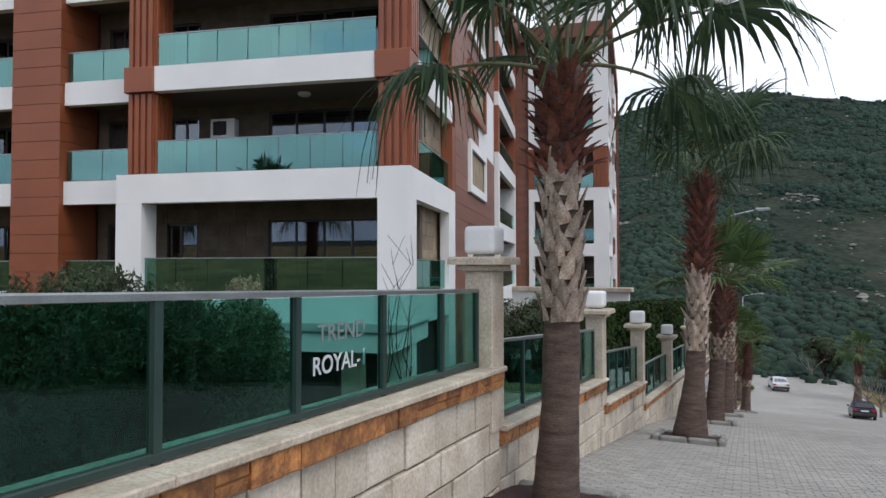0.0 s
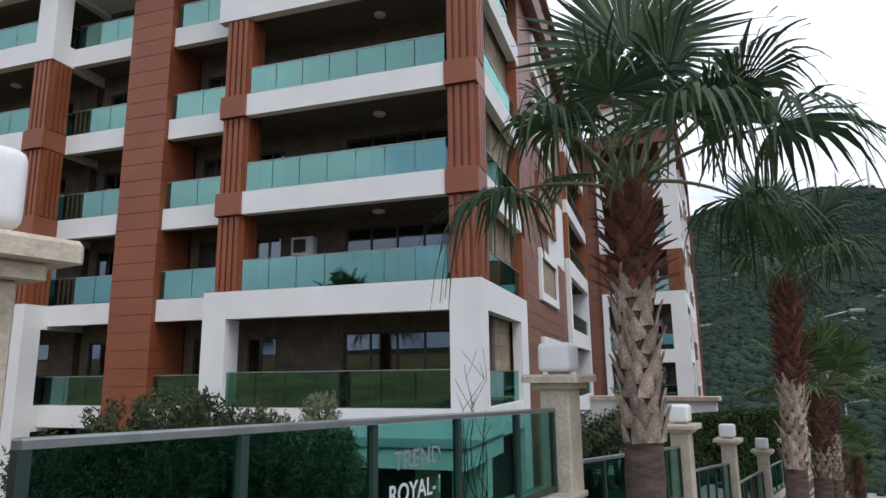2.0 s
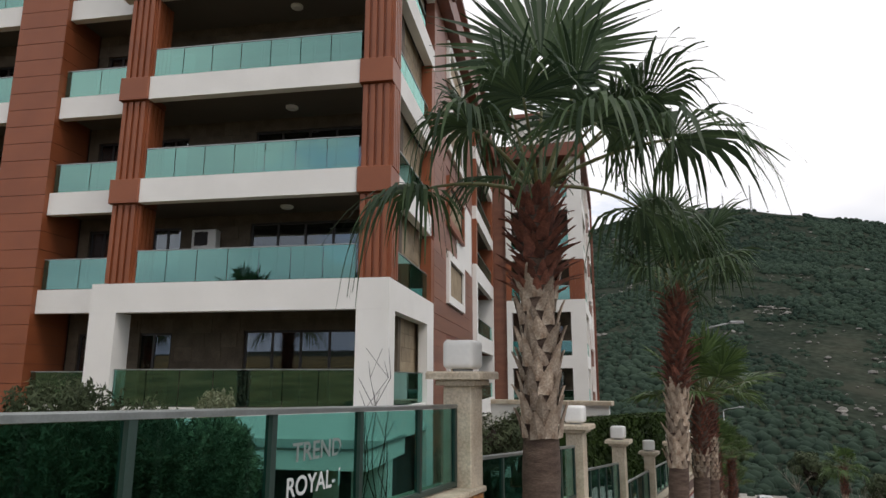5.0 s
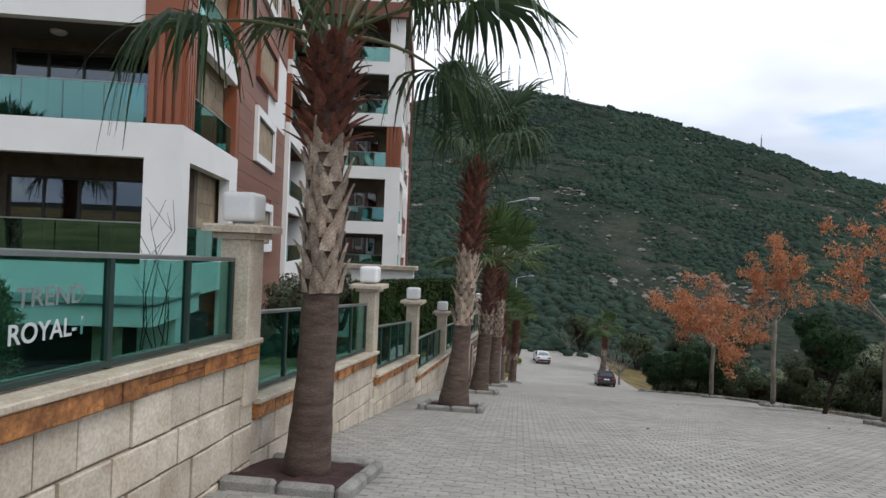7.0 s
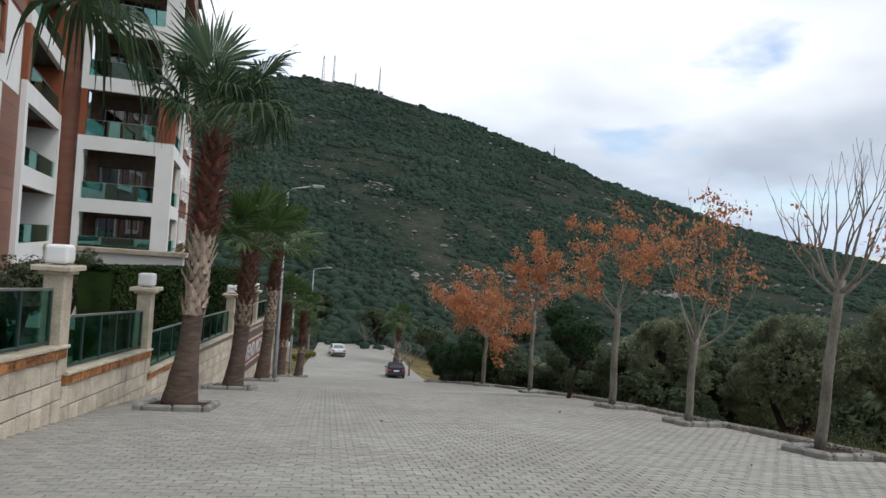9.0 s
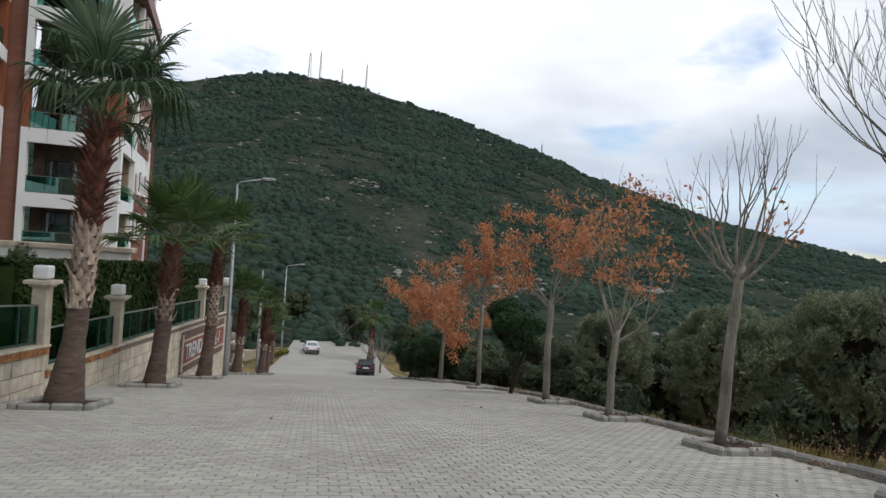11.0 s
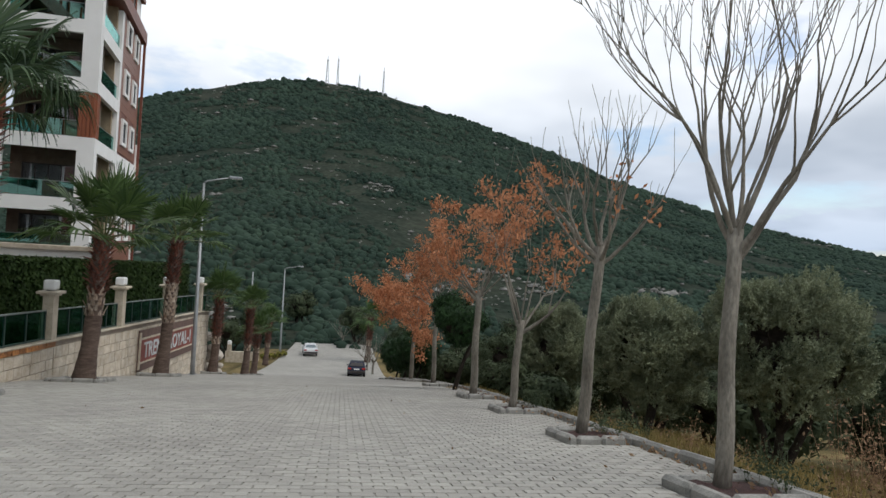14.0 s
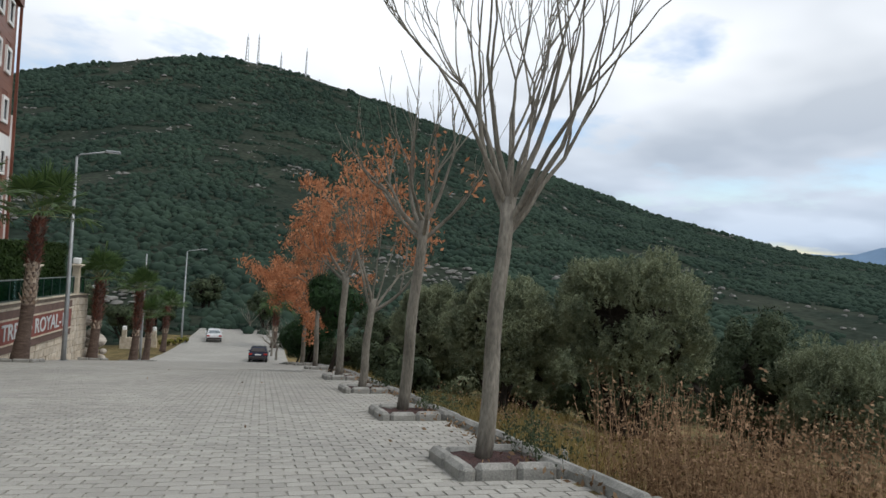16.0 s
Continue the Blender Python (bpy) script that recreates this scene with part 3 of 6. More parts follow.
def bay(p, xl, xr, east_open):
    """One projecting balcony bay: white frame below, red columns, white frame at the top."""
    cw = 0.8
    # frame at the foot
    for x0, x1, nm in ((xl, xl + cw, "frame_pier"), (xr - 0.86, xr, "frame_pier")):
        part(nm, Build().box(x0, x1, YF, YF + 0.66, -2.4, 3.82), M_WHITE, p)
    g = Build().box(xl, xr, YF, YF + 0.3, 3.822, 4.62).box(xr - 0.3, xr, YF + 0.302, 22.5, 3.822, 4.62)
    part("frame_beam", g, M_WHITE, p)
    part("frame_pier", Build().box(xr - 0.3, xr, 21.42, 22.5, -2.4, 3.82), M_WHITE, p)
    part("balcony_front", Build().box(xl + cw + 0.002, xr - 0.862, YF + 0.05, YF + 0.3, 0.5, 1.33), M_WHITE, p)
    part("balcony_front", Build().box(xr - 0.28, xr - 0.03, YF + 0.662, 21.418, 0.5, 1.33), M_WHITE, p)
    for i, z in enumerate(FLOORS):
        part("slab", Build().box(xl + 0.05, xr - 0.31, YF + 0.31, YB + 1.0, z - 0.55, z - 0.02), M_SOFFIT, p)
    # upper bands
    for z in FLOORS[2:4]:
        part("balcony_front", Build().box(xl + 1.15, xr - 0.92, YF, YF + 0.28, z - 0.69, z), M_WHITE, p)
        part("balcony_front", Build().box(xr - 0.28, xr, YF + 0.90, 22.0, z - 0.69, z), M_WHITE, p)
    z = FLOORS[4]
    part("frame_beam", Build().box(xl, xr, YF, YF + 0.3, z - 0.76, z).box(xr - 0.3, xr, YF + 0.302, 22.5, z - 0.76, z), M_WHITE, p)
    part("frame_pier", Build().box(xl, xl + cw, YF, YF + 0.66, z + 0.002, 16.1), M_WHITE, p)
    part("frame_pier", Build().box(xr - 0.86, xr, YF, YF + 0.66, z + 0.002, 16.1), M_WHITE, p)
    part("frame_beam", Build().box(xl, xr, YF, YF + 0.3, 16.102, 16.45).box(xr - 0.3, xr, YF + 0.302, 22.5, 16.102, 16.45), M_WHITE, p)
    part("slab", Build().box(xl + 0.05, xr - 0.31, YF + 0.31, YB + 1.0, 16.12, 16.44), M_SOFFIT, p)
    # red columns between the floors, a block at each band
    for x0, x1 in ((xl + 0.26, xl + 1.14), (xr - 0.91, xr - 0.01)):
        for i in (1, 2, 3):
            z0, z1 = FLOORS[i], FLOORS[i + 1] - 0.70
            fluted_column(p, x0 + 0.04, x1 - 0.04, YF + 0.1, YF + 0.86, z0 + 0.001, z1 if i < 3 else FLOORS[4] - 0.762)
            if i < 3:
                part("column_block", Build().soft_box(x0 - 0.02, x1 + 0.02, YF - 0.06, YF + 0.89, FLOORS[i + 1] - 0.698, FLOORS[i + 1], 0.02), M_RED, p)
    # glass fronts
    for i, z in enumerate(FLOORS):
        x0, x1 = (xl + cw + 0.02, xr - 0.88) if i in (0, 4) else (xl + 1.18, xr - 0.94)
        glass_rail(p, x0, x1, YF + 0.14, z + 0.01, 0.9 if i else 0.95, M_GLASSS if i == 0 else M_GLASSB, 7 if i < 4 else 6)
        glass_rail(p, YF + 0.9, 21.4 if i in (0, 4) else 22.0, xr - 0.16, z + 0.01, 0.9, M_GLASSS if i < 3 else M_GLASSB, 4, "y")
        if i:
            ceiling_lamp(p, (xl + xr) / 2 + 0.7, YF + 1.5, z - 0.56)
    # back walls with doors and windows
    for i, z in enumerate(FLOORS):
        top = (FLOORS[i + 1] - 0.55) if i < 4 else 16.12
        if i == 0:
            holes = [(xl - 0.2, xl + 1.05, z, z + 2.1), (xl + 3.4, xr - 1.5, z, z + 2.15)]
        else:
            holes = [(xl + 0.1, xl + 1.1, z, z + 2.1), (xl + 3.4, xr - 1.5, z, z + 2.15)]
        back_wall(p, xl - 0.5 if i in (0, 4) else xl + 0.05, xr - 0.32, YB, z - 0.02, top, holes, east_open and i < 3)
    ac_unit(p, xl + 1.65, YB - 0.34, FLOORS[1] + 1.35)
    # the recess's darkness is put into this wall's colour
    part("entrance_wall", Build().box(xl + 0.8, xr - 0.32, YB - 0.6, YB + 0.1, -2.6, 0.78), M_HOLLOW, p, "entrance recess wall with its shade in a near-black colour")


bay(A, XL, XR, True)
bay(A, XL - 15.5, -19.95, False)

# solid near-black filler, so gaps between the walls read as unlit interior
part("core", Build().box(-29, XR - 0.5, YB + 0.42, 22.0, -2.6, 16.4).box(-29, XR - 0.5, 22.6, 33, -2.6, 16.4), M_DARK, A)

# flat panelled red column and the set-back balconies between the bays
YR = 17.25
pc = part("panel_column", Build().box(-17.18, -15.52, 17.14, 18.7, -2.4, 16.4), M_REDD, A)
zz = -2.0
while zz < 16.2:
    part("panel", Build().soft_box(-17.2, -15.5, 17.1, 17.139, zz + 0.008, zz + 0.552, 0.004), M_RED, pc)
    part("panel", Build().box(-15.518, -15.5, 17.14, 18.6, zz + 0.008, zz + 0.552), M_RED, pc)
    zz += 0.56
for x0, x1 in ((-15.48, -12.99), (-19.94, -17.22)):
    for i, z in enumerate(FLOORS):
        part("balcony_front", Build().box(x0, x1, YR, YR + 0.25, z - 0.69, z), M_WHITE, A)
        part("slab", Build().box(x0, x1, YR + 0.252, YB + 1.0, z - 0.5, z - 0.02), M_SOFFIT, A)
        glass_rail(A, x0 + 0.03, x1 - 0.03, YR + 0.1, z + 0.01, 0.9, M_GLASSB if i else M_GLASSS, 2 if x0 > -16 else 3)
        back_wall(A, x0, x1, YB, z - 0.02, (FLOORS[i + 1] - 0.5) if i < 4 else 16.3, [(x0 + 0.35, x0 + 1.35, z, z + 2.1)])
part("slab", Build().box(-19.94, -12.99, YR, YB + 1, 16.3, 16.44), M_WHITE, A)


# eaves: deep red fascia over the bays, ribs over the recess, terrace parapet
def eave(p, x0, x1, y0, y1):
    g = Build()
    g.box(x0, x1, y0, y1, 16.46, 17.0)
    g.box(x0 - 0.12, x1 + 0.12, y0 - 0.14, y1, 17.002, 17.5)
    part("eave", g, M_REDD, p)
    q = Build()
    n = 5
    for k in range(n + 1):
        c = x0 + 0.2 + (x1 - x0 - 0.4) * k / n
        q.box(c - 0.2, c + 0.2, y0 + 0.1, y0 + 0.6, 17.502, 18.55)
    q.box(x0, x1, y0 + 0.1, y0 + 0.6, 18.552, 18.85)
    part("parapet", q, M_REDD, p)
    for k in range(n):
        a = x0 + 0.4 + (x1 - x0 - 0.4) * k / n
        b = x0 + (x1 - x0 - 0.4) * (k + 1) / n
        part("glass_pane", Build().box(a, b, y0 + 0.3, y0 + 0.312, 17.51, 18.4), M_GLASSB, p)


eave(A, XL - 0.3, XR + 0.45, 15.95, 24)
eave(A, XL - 15.8, -19.6, 15.95, 24)
g = Build()
for k in range(4):
    g.box(-19.4, XL - 0.32, YR - 0.65 + 0.18 * k, YR - 0.5 + 0.18 * k, 16.55 + 0.2 * k, 16.68 + 0.2 * k)
g.box(-19.4, XL - 0.32, YR - 0.1, YR + 4, 16.46, 17.4)
part("ribbed_eave", g, M_REDD, A)
part("roof_slab", Build().box(-29, XR, 17.4, 34, 17.0, 17.4), M_REDD, A)
# terrace box and pergola on the roof
part("terrace_glazing", Build().box(-15.9, -13.4, 18.2, 18.22, 17.6, 19.9), M_PANE, A)
part("terrace_frame", Build().box(-16.0, -15.9, 18.15, 18.3, 17.5, 20).box(-14.7, -14.62, 18.15, 18.3, 17.5, 20).box(-13.4, -13.3, 18.15, 18.3, 17.5, 20).box(-16.1, -13.2, 18.1, 21, 20, 20.12), M_WHITE, A)
g = Build()
for x in (-18.2, -16.9):
    g.box(x, x + 0.16, 16.9, 17.06, 17.4, 19.1)
    g.box(x, x + 0.16, 16.9, 20, 19.1, 19.28)
part("pergola", g, M_REDD, A)


# east side of the near block
def cladding(p, y0, y1, z0, z1, x, holes=(), skip=()):
    """Brown boards with shadow gaps on the side wall, wall behind them."""
    part("wall", Build().box(x - 0.35, x - 0.03, y0, y1, z0, z1), M_REDD, p)
    z = z0
    while z < z1 - 0.05:
        h = min(0.56, z1 - z)
        cuts = sorted((a, b) for a, b, c, d in (*holes, *skip) if z < d - 0.05 and z + h > c + 0.05)
        yy = y0
        for a, b in (*cuts, (y1, y1)):
            if a - yy > 0.06:
                part("board", Build().box(x - 0.028, x, yy, a - 0.004, z + 0.012, z + h), M_PANEL, p)
            yy = max(yy, b)
        z += h


def side_window(p, y0, y1, z0, z1, x, frame=M_WHITE, wide=0.32, blind=False):
    """White surround standing proud of the boards, with a dark sash inside."""
    w = part("window", Build().box(x - 0.02, x + 0.006, y0 + wide, y1 - wide, z0 + wide, z1 - wide), M_PANE, p)
    g = Build()
    g.box(x - 0.02, x + 0.13, y0, y1, z0, z0 + wide).box(x - 0.02, x + 0.13, y0, y1, z1 - wide, z1)
    g.box(x - 0.02, x + 0.13, y0, y0 + wide, z0 + wide, z1 - wide).box(x - 0.02, x + 0.13, y1 - wide, y1, z0 + wide, z1 - wide)
    part("surround", g, frame, w)
    if blind:
        part("blind", Build().box(x + 0.008, x + 0.014, y0 + wide + 0.07, y1 - wide - 0.07, z0 + wide + 0.07, z1 - wide - 0.07), M_TAN, w, "drawn beige window blind")
    g = Build()
    a, b, c, d = y0 + wide, y1 - wide, z0 + wide, z1 - wide
    g.box(x + 0.008, x + 0.04, a, b, c, c + 0.07).box(x + 0.008, x + 0.04, a, b, d - 0.07, d).box(x + 0.008, x + 0.04, a, a + 0.07, c, d).box(x + 0.008, x + 0.04, b - 0.07, b, c, d)
    part("sash", g, M_FRAME, w)


SW = [(25.15, 29.6, 4.95, 7.0), (25.15, 29.6, 1.55, 3.55), (25.15, 29.6, 8.05, 10.1), (25.15, 29.6, 11.2, 13.2), (25.15, 29.6, 14.3, 16.0)]
cladding(A, 22.52, 33.3, -2.4, 16.4, XR, SW, [(28.0, 33.0, 7.15, 10.3)])
part("white_panel", Build().box(XR - 0.028, XR + 0.004, 28.0, 32.99, 7.15, 10.3), M_WHITE, A)
for i, q in enumerate(SW):
    side_window(A, *q, XR if i != 2 else XR + 0.005, M_WHITE if i != 2 else M_RED, 0.32, True)
for i in (1, 2, 3):
    part("pier", Build().box(XR - 0.4, XR - 0.004, 22.02, 22.5, FLOORS[i] + 0.002, FLOORS[i + 1] - 0.77), M_RED, A)
for i in range(5):
    top = (FLOORS[i + 1] - 0.55) if i < 4 else 16.1
    part("return_wall", Build().box(XR - 3.0, XR - 0.42, 22.0, 22.5, FLOORS[i] - 0.02, top), M_COPING, A)
    inner = part("return_wall", Build().box(XR - 0.498, XR - 0.46, YB + 0.43, 21.99, FLOORS[i] - 0.02, top), M_MORTAR, A)
    slab_rnd = random.Random(60 + i)
    z = FLOORS[i]
    while z < top - 0.05:
        zt, y = min(z + 0.42, top), YB + 0.44
        while y < 21.9:
            y2 = min(y + slab_rnd.uniform(0.5, 0.95), 21.98)
            part("stone_slab", Build().box(XR - 0.459, XR - slab_rnd.uniform(0.43, 0.445), y, y2 - 0.01, z, zt - 0.01), M_TAN, inner)
            y = y2
        z += 0.42
part("side_eave", Build().box(XR - 0.2, XR + 0.45, 24.002, 43, 16.46, 17.5), M_REDD, A)
part("attic_wall", Build().box(XR - 2, XR - 0.05, 24, 43, 17.5, 19.4), M_WHITE, A)
for k in range(4):
    y = 25.5 + 4.2 * k
    side_window(A, y, y + 1.7, 17.7, 19.2, XR - 0.05, M_RED, 0.14)
part("roof_edge", Build().box(XR - 2, XR + 0.3, 24, 43, 19.402, 19.6), M_REDD, A)

# balcony stack on the side
XS, YS0, YS1 = -4.32, 33.3, 42.6
SF = (0.95, 4.35, 7.9, 11.0, 14.3)
for i, z in enumerate(SF):
    lo = z - (0.85 if i < 3 else 0.7)
    part("balcony_front", Build().box(XS - 0.25, XS, YS0, YS1, lo, z), M_WHITE, A)
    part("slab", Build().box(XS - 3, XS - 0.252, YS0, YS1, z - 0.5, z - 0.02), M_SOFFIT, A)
    top = (SF[i + 1] - 0.85) if i < 2 else ((SF[i + 1] - 0.7) if i < 4 else 16.46)
    glass_rail(A, YS0 + 0.6, YS1 - 0.6, XS - 0.12, z + 0.01, 0.85, M_GLASSS, 5, "y")
    part("wall", Build().box(XS - 2.4, XS - 2.1, YS0, YS1, z - 0.02, top), M_STONE_SHADED, A)
    for y0, y1 in ((YS0, YS0 + 0.55), (YS1 - 0.55, YS1)):
        part("frame_pier" if i < 2 else "pier", Build().box(XS - 2.1, XS - 0.004, y0, y1, z + 0.002, top - 0.002), M_WHITE if i < 2 else M_RED, A)

# far block, turned with the road
B = thing("apartment_building", "far white and terracotta apartment block with glazed balconies", "building", pose(1.5, 42.15, 0, 0, 0, -4.75))
BF = (0.45, 3.5, 7.02, 10.4, 13.72)
BX = -5.0


def far_block(p):
    for i, z in enumerate(BF):
        top = BF[i + 1] - 0.75 if i < 4 else 16.5
        part("balcony_front", Build().box(BX, -0.002, 0, 0.28, z - 0.78, z), M_WHITE, p)
        part("balcony_front", Build().box(-0.28, 0, 0.282, 6.0, z - 0.78, z), M_WHITE, p)
        part("slab", Build().box(BX, -0.29, 0.29, 6.0, z - 0.5, z - 0.02), M_SOFFIT, p)
        back_wall(p, BX, -0.4, 2.8, z - 0.02, top + 0.25, [(BX + 0.6, BX + 3.4, z, z + 2.1)])
        glass_rail(p, BX + 0.35, -0.92, 0.12, z + 0.01, 0.9, M_GLASSB if i > 1 else M_GLASSS, 4)
        glass_rail(p, 0.9, 5.9, -0.14, z + 0.01, 0.9, M_GLASSS, 4, "y")
        if i == 2:
            fluted_column(p, -0.95, -0.08, 0.08, 0.9, z + 0.001, top)
        else:
            part("frame_pier", Build().box(-0.92, -0.003, 0.003, 0.7, z + 0.002, top - 0.002), M_WHITE, p)
        if i in (0, 1, 3, 4):
            part("frame_pier", Build().box(BX, BX + 0.33, 0.003, 0.5, z + 0.002, top - 0.002), M_WHITE, p)
        else:
            part("pier", Build().box(BX, BX + 0.33, 0.003, 0.5, z + 0.002, top - 0.002), M_RED, p)
    part("return_wall", Build().box(BX, -0.31, 5.7, 6.0, -0.05, 16.5), M_TAN, p)
    part("plinth", Build().box(BX, -0.3, 0.3, 13.9, -4.5, -0.05), M_REDD, p)
    part("side_panel", Build().box(BX - 5.0, BX - 0.002, 0.3, 1, -3, 17.4), M_PANEL, p)
    wins = []
    for z in BF:
        wins += [(7.4, 9.2, z + 0.7, z + 2.5), (10.6, 12.2, z + 0.7, z + 2.5)]
    part("frame_pier", Build().box(-0.3, -0.002, 6.002, 6.6, -2.4, 16.4), M_WHITE, p)
    cladding(p, 6.602, 13.7, -3.5, 16.4, -0.004, wins, [(6.6, 13.7, 5.6, 7.0)])
    part("white_panel", Build().box(-0.032, 0.0, 6.61, 13.69, 5.6, 7.0), M_WHITE, p)
    for q in wins:
        side_window(p, *q, -0.002, M_WHITE, 0.22)
    part("corner_pier", Build().box(-0.3, 0.12, 13.702, 14.0, -3.5, 8.6), M_WHITE, p)
    part("eave", Build().box(BX - 0.4, 0.3, -0.4, 14.2, 16.502, 17.4), M_REDD, p)
    part("attic_wall", Build().box(BX + 0.5, -0.2, 0.4, 13.8, 17.402, 19.6), M_WHITE, p)
    part("roof_edge", Build().box(BX, 0.1, 0.1, 14.0, 19.602, 19.85), M_REDD, p)
    for k in range(3):
        side_window(p, 1.5 + 4 * k, 3.2 + 4 * k, 17.7, 19.3, -0.2, M_RED, 0.14)
    # white corner post carrying the eave
    part("corner_strip", Build().box(0.122, 0.3, 13.72, 13.9, -3.5, 16.4), M_REDD, p)


far_block(B)


# entrance canopy with lettering under the near block
def letters(text, size, m, depth, material, name, parent):
    c = bpy.data.curves.new(name, "FONT")
    c.body, c.size, c.extrude = text, size, depth
    c.offset = 0.012 * size
    ob = new(name, c)
    dg = bpy.context.evaluated_depsgraph_get()
    me = bpy.data.meshes.new_from_object(ob.evaluated_get(dg))
    bpy.data.objects.remove(ob)
    me.materials.clear()
    me.materials.append(material)
    o = new(name, me)
    o.parent = parent
    o.matrix_local = m
    return o


can = thing("entrance_canopy", "white entrance canopy on stone posts below the balconies", "canopy", pose(0, 0, 0))
part("canopy_slab", Build().soft_box(-9.6, -4.5, 14.6, 18.2, 0.12, 0.56, 0.03), M_WHITE, can)
part("flashing", Build().soft_box(-9.65, -4.45, 14.55, 18.2, 0.562, 0.60, 0.01), M_ALU, can)
for x, w in ((-6.0, 0.5), (-8.9, 0.5)):
    part("stone_post", Build().soft_box(x, x + w, 15.4, 15.8, -2.6, 0.118, 0.02), M_COPING, can)
# frosted lettering on one pane of the glass fence
pane_slant = (COPING[1][1] - COPING[1][0]) / (EDGES[2] - EDGES[1])
for text, y0, z0, size, gap in (("ROYAL-1", 2.50, 0.285, 0.185, 1.0), ("TREND", 2.56, 0.515, 0.185, 1.1)):
    letters(text, size, Matrix(((0, 0, 1, 0.012), (gap, 0, 0, y0), (pane_slant * gap, 1, 0, z0 + pane_slant * y0), (0, 0, 0, 1))), 0.002, M_LETTER if text != "TREND" else M_LETTERD, "lettering", FENCES[1])


# ---- palms ----
def frond(rnd, top, az, el, roll, petiole, radius, droop, segs=30, spread=215, material=M_FROND, parent=None):
    """A fan leaf from the crown's centre: a stalk that sags, a pleated blade whose loose tips hang down."""
    turn = Euler((roll, -radians(el), radians(az)), "XYZ").to_matrix()
    flat = math.cos(radians(el))

    def sag(v, amount):
        v = turn @ v
        return Vector((v.x, v.y, v.z - amount)) + top

    st = Build()
    pts = []
    for k in range(8):
        q = k / 7
        pts.append(sag(Vector((petiole * q, 0, 0)), droop * 0.20 * petiole * q * q * flat))
    st.tube(pts, [0.030 - 0.015 * k / 7 for k in range(8)], 6)
    ob = part("frond", st, M_STALK, parent, smooth=True)
    base = droop * 0.20 * petiole * flat
    slope = droop * 0.40 * flat
    b = Build()
    for k in range(segs):
        a = radians(-spread / 2 + spread * (k + 0.5) / segs)
        r = radius * (0.80 + 0.20 * math.cos(a * 0.8)) * rnd.uniform(0.82, 1.08)
        half = radians(spread / segs) * 0.5
        fold = 0.016 if k % 2 else -0.016
        twist = rnd.uniform(-0.16, 0.16)
        hang = rnd.uniform(0.5, 1.5) * droop
        n = len(b.v)
        rows = ((0.04, 1.0), (0.30, 1.0), (0.56, 0.98), (0.70, 0.66), (0.85, 0.34), (1.0, 0.04))
        for q, wd in rows:
            rr = r * q
            w = rr * half * wd if q < 0.57 else r * 0.58 * half * wd
            ang = a + twist * max(0, q - 0.5)
            loose = max(0.0, q - 0.42)
            fall = base + slope * rr * max(0.0, math.cos(a)) * 0.8 + hang * r * (0.95 * loose ** 1.55) * (0.45 + 0.55 * flat)
            back = 1 - 0.22 * hang * loose
            cx, cy = petiole + rr * math.cos(ang) * back, rr * math.sin(ang) * back
            lift = 0.14 * abs(math.sin(a)) * rr
            crease = fold * min(0.6, 0.15 + q)
            nx, ny = -math.sin(ang), math.cos(ang)
            b.v += [tuple(sag(Vector((cx - nx * w, cy - ny * w, lift - crease)), fall)), tuple(sag(Vector((cx + nx * w, cy + ny * w, lift + crease)), fall))]
        for i in range(len(rows) - 1):
            b.f.append((n + 2 * i, n + 2 * i + 1, n + 2 * i + 3, n + 2 * i + 2))
    me = bpy.data.meshes.new("blade")
    me.from_pydata(b.v, [], b.f)
    me.materials.append(material)
    part("blade", me, material, ob)
    return ob


def boot_mesh(name, w, length, thick, out, material):
    """A dry leaf base: a pointed wedge hugging the trunk at its foot; grows along +z, leans out along +x."""
    b = Build()
    rows = ((0.0, 1.0, 0.0), (0.4, 0.8, 0.25), (0.75, 0.5, 0.65), (1.0, 0.16, 1.0))
    for q, wd, o in rows:
        x, z = out * o, length * q
        t = thick * (1 - 0.6 * q)
        b.v += [(x, -w * wd / 2, z), (x + t, 0, z + 0.01), (x, w * wd / 2, z), (x - 0.012, 0, z)]
    for i in range(3):
        for k in range(4):
            b.f.append((4 * i + k, 4 * i + (k + 1) % 4, 4 * i + 4 + (k + 1) % 4, 4 * i + 4 + k))
    b.f.append((12, 13, 14, 15))
    return b.mesh(name, material)


BOOT_R = [boot_mesh("leaf_base", 0.17, 0.24 + 0.06 * k, 0.04, 0.11 + 0.05 * k, M_BOOTR) for k in range(3)]
BOOT_P = [boot_mesh("leaf_base", 0.22, 0.27 + 0.06 * k, 0.05, 0.05 + 0.035 * k, M_BOOTP) for k in range(3)]


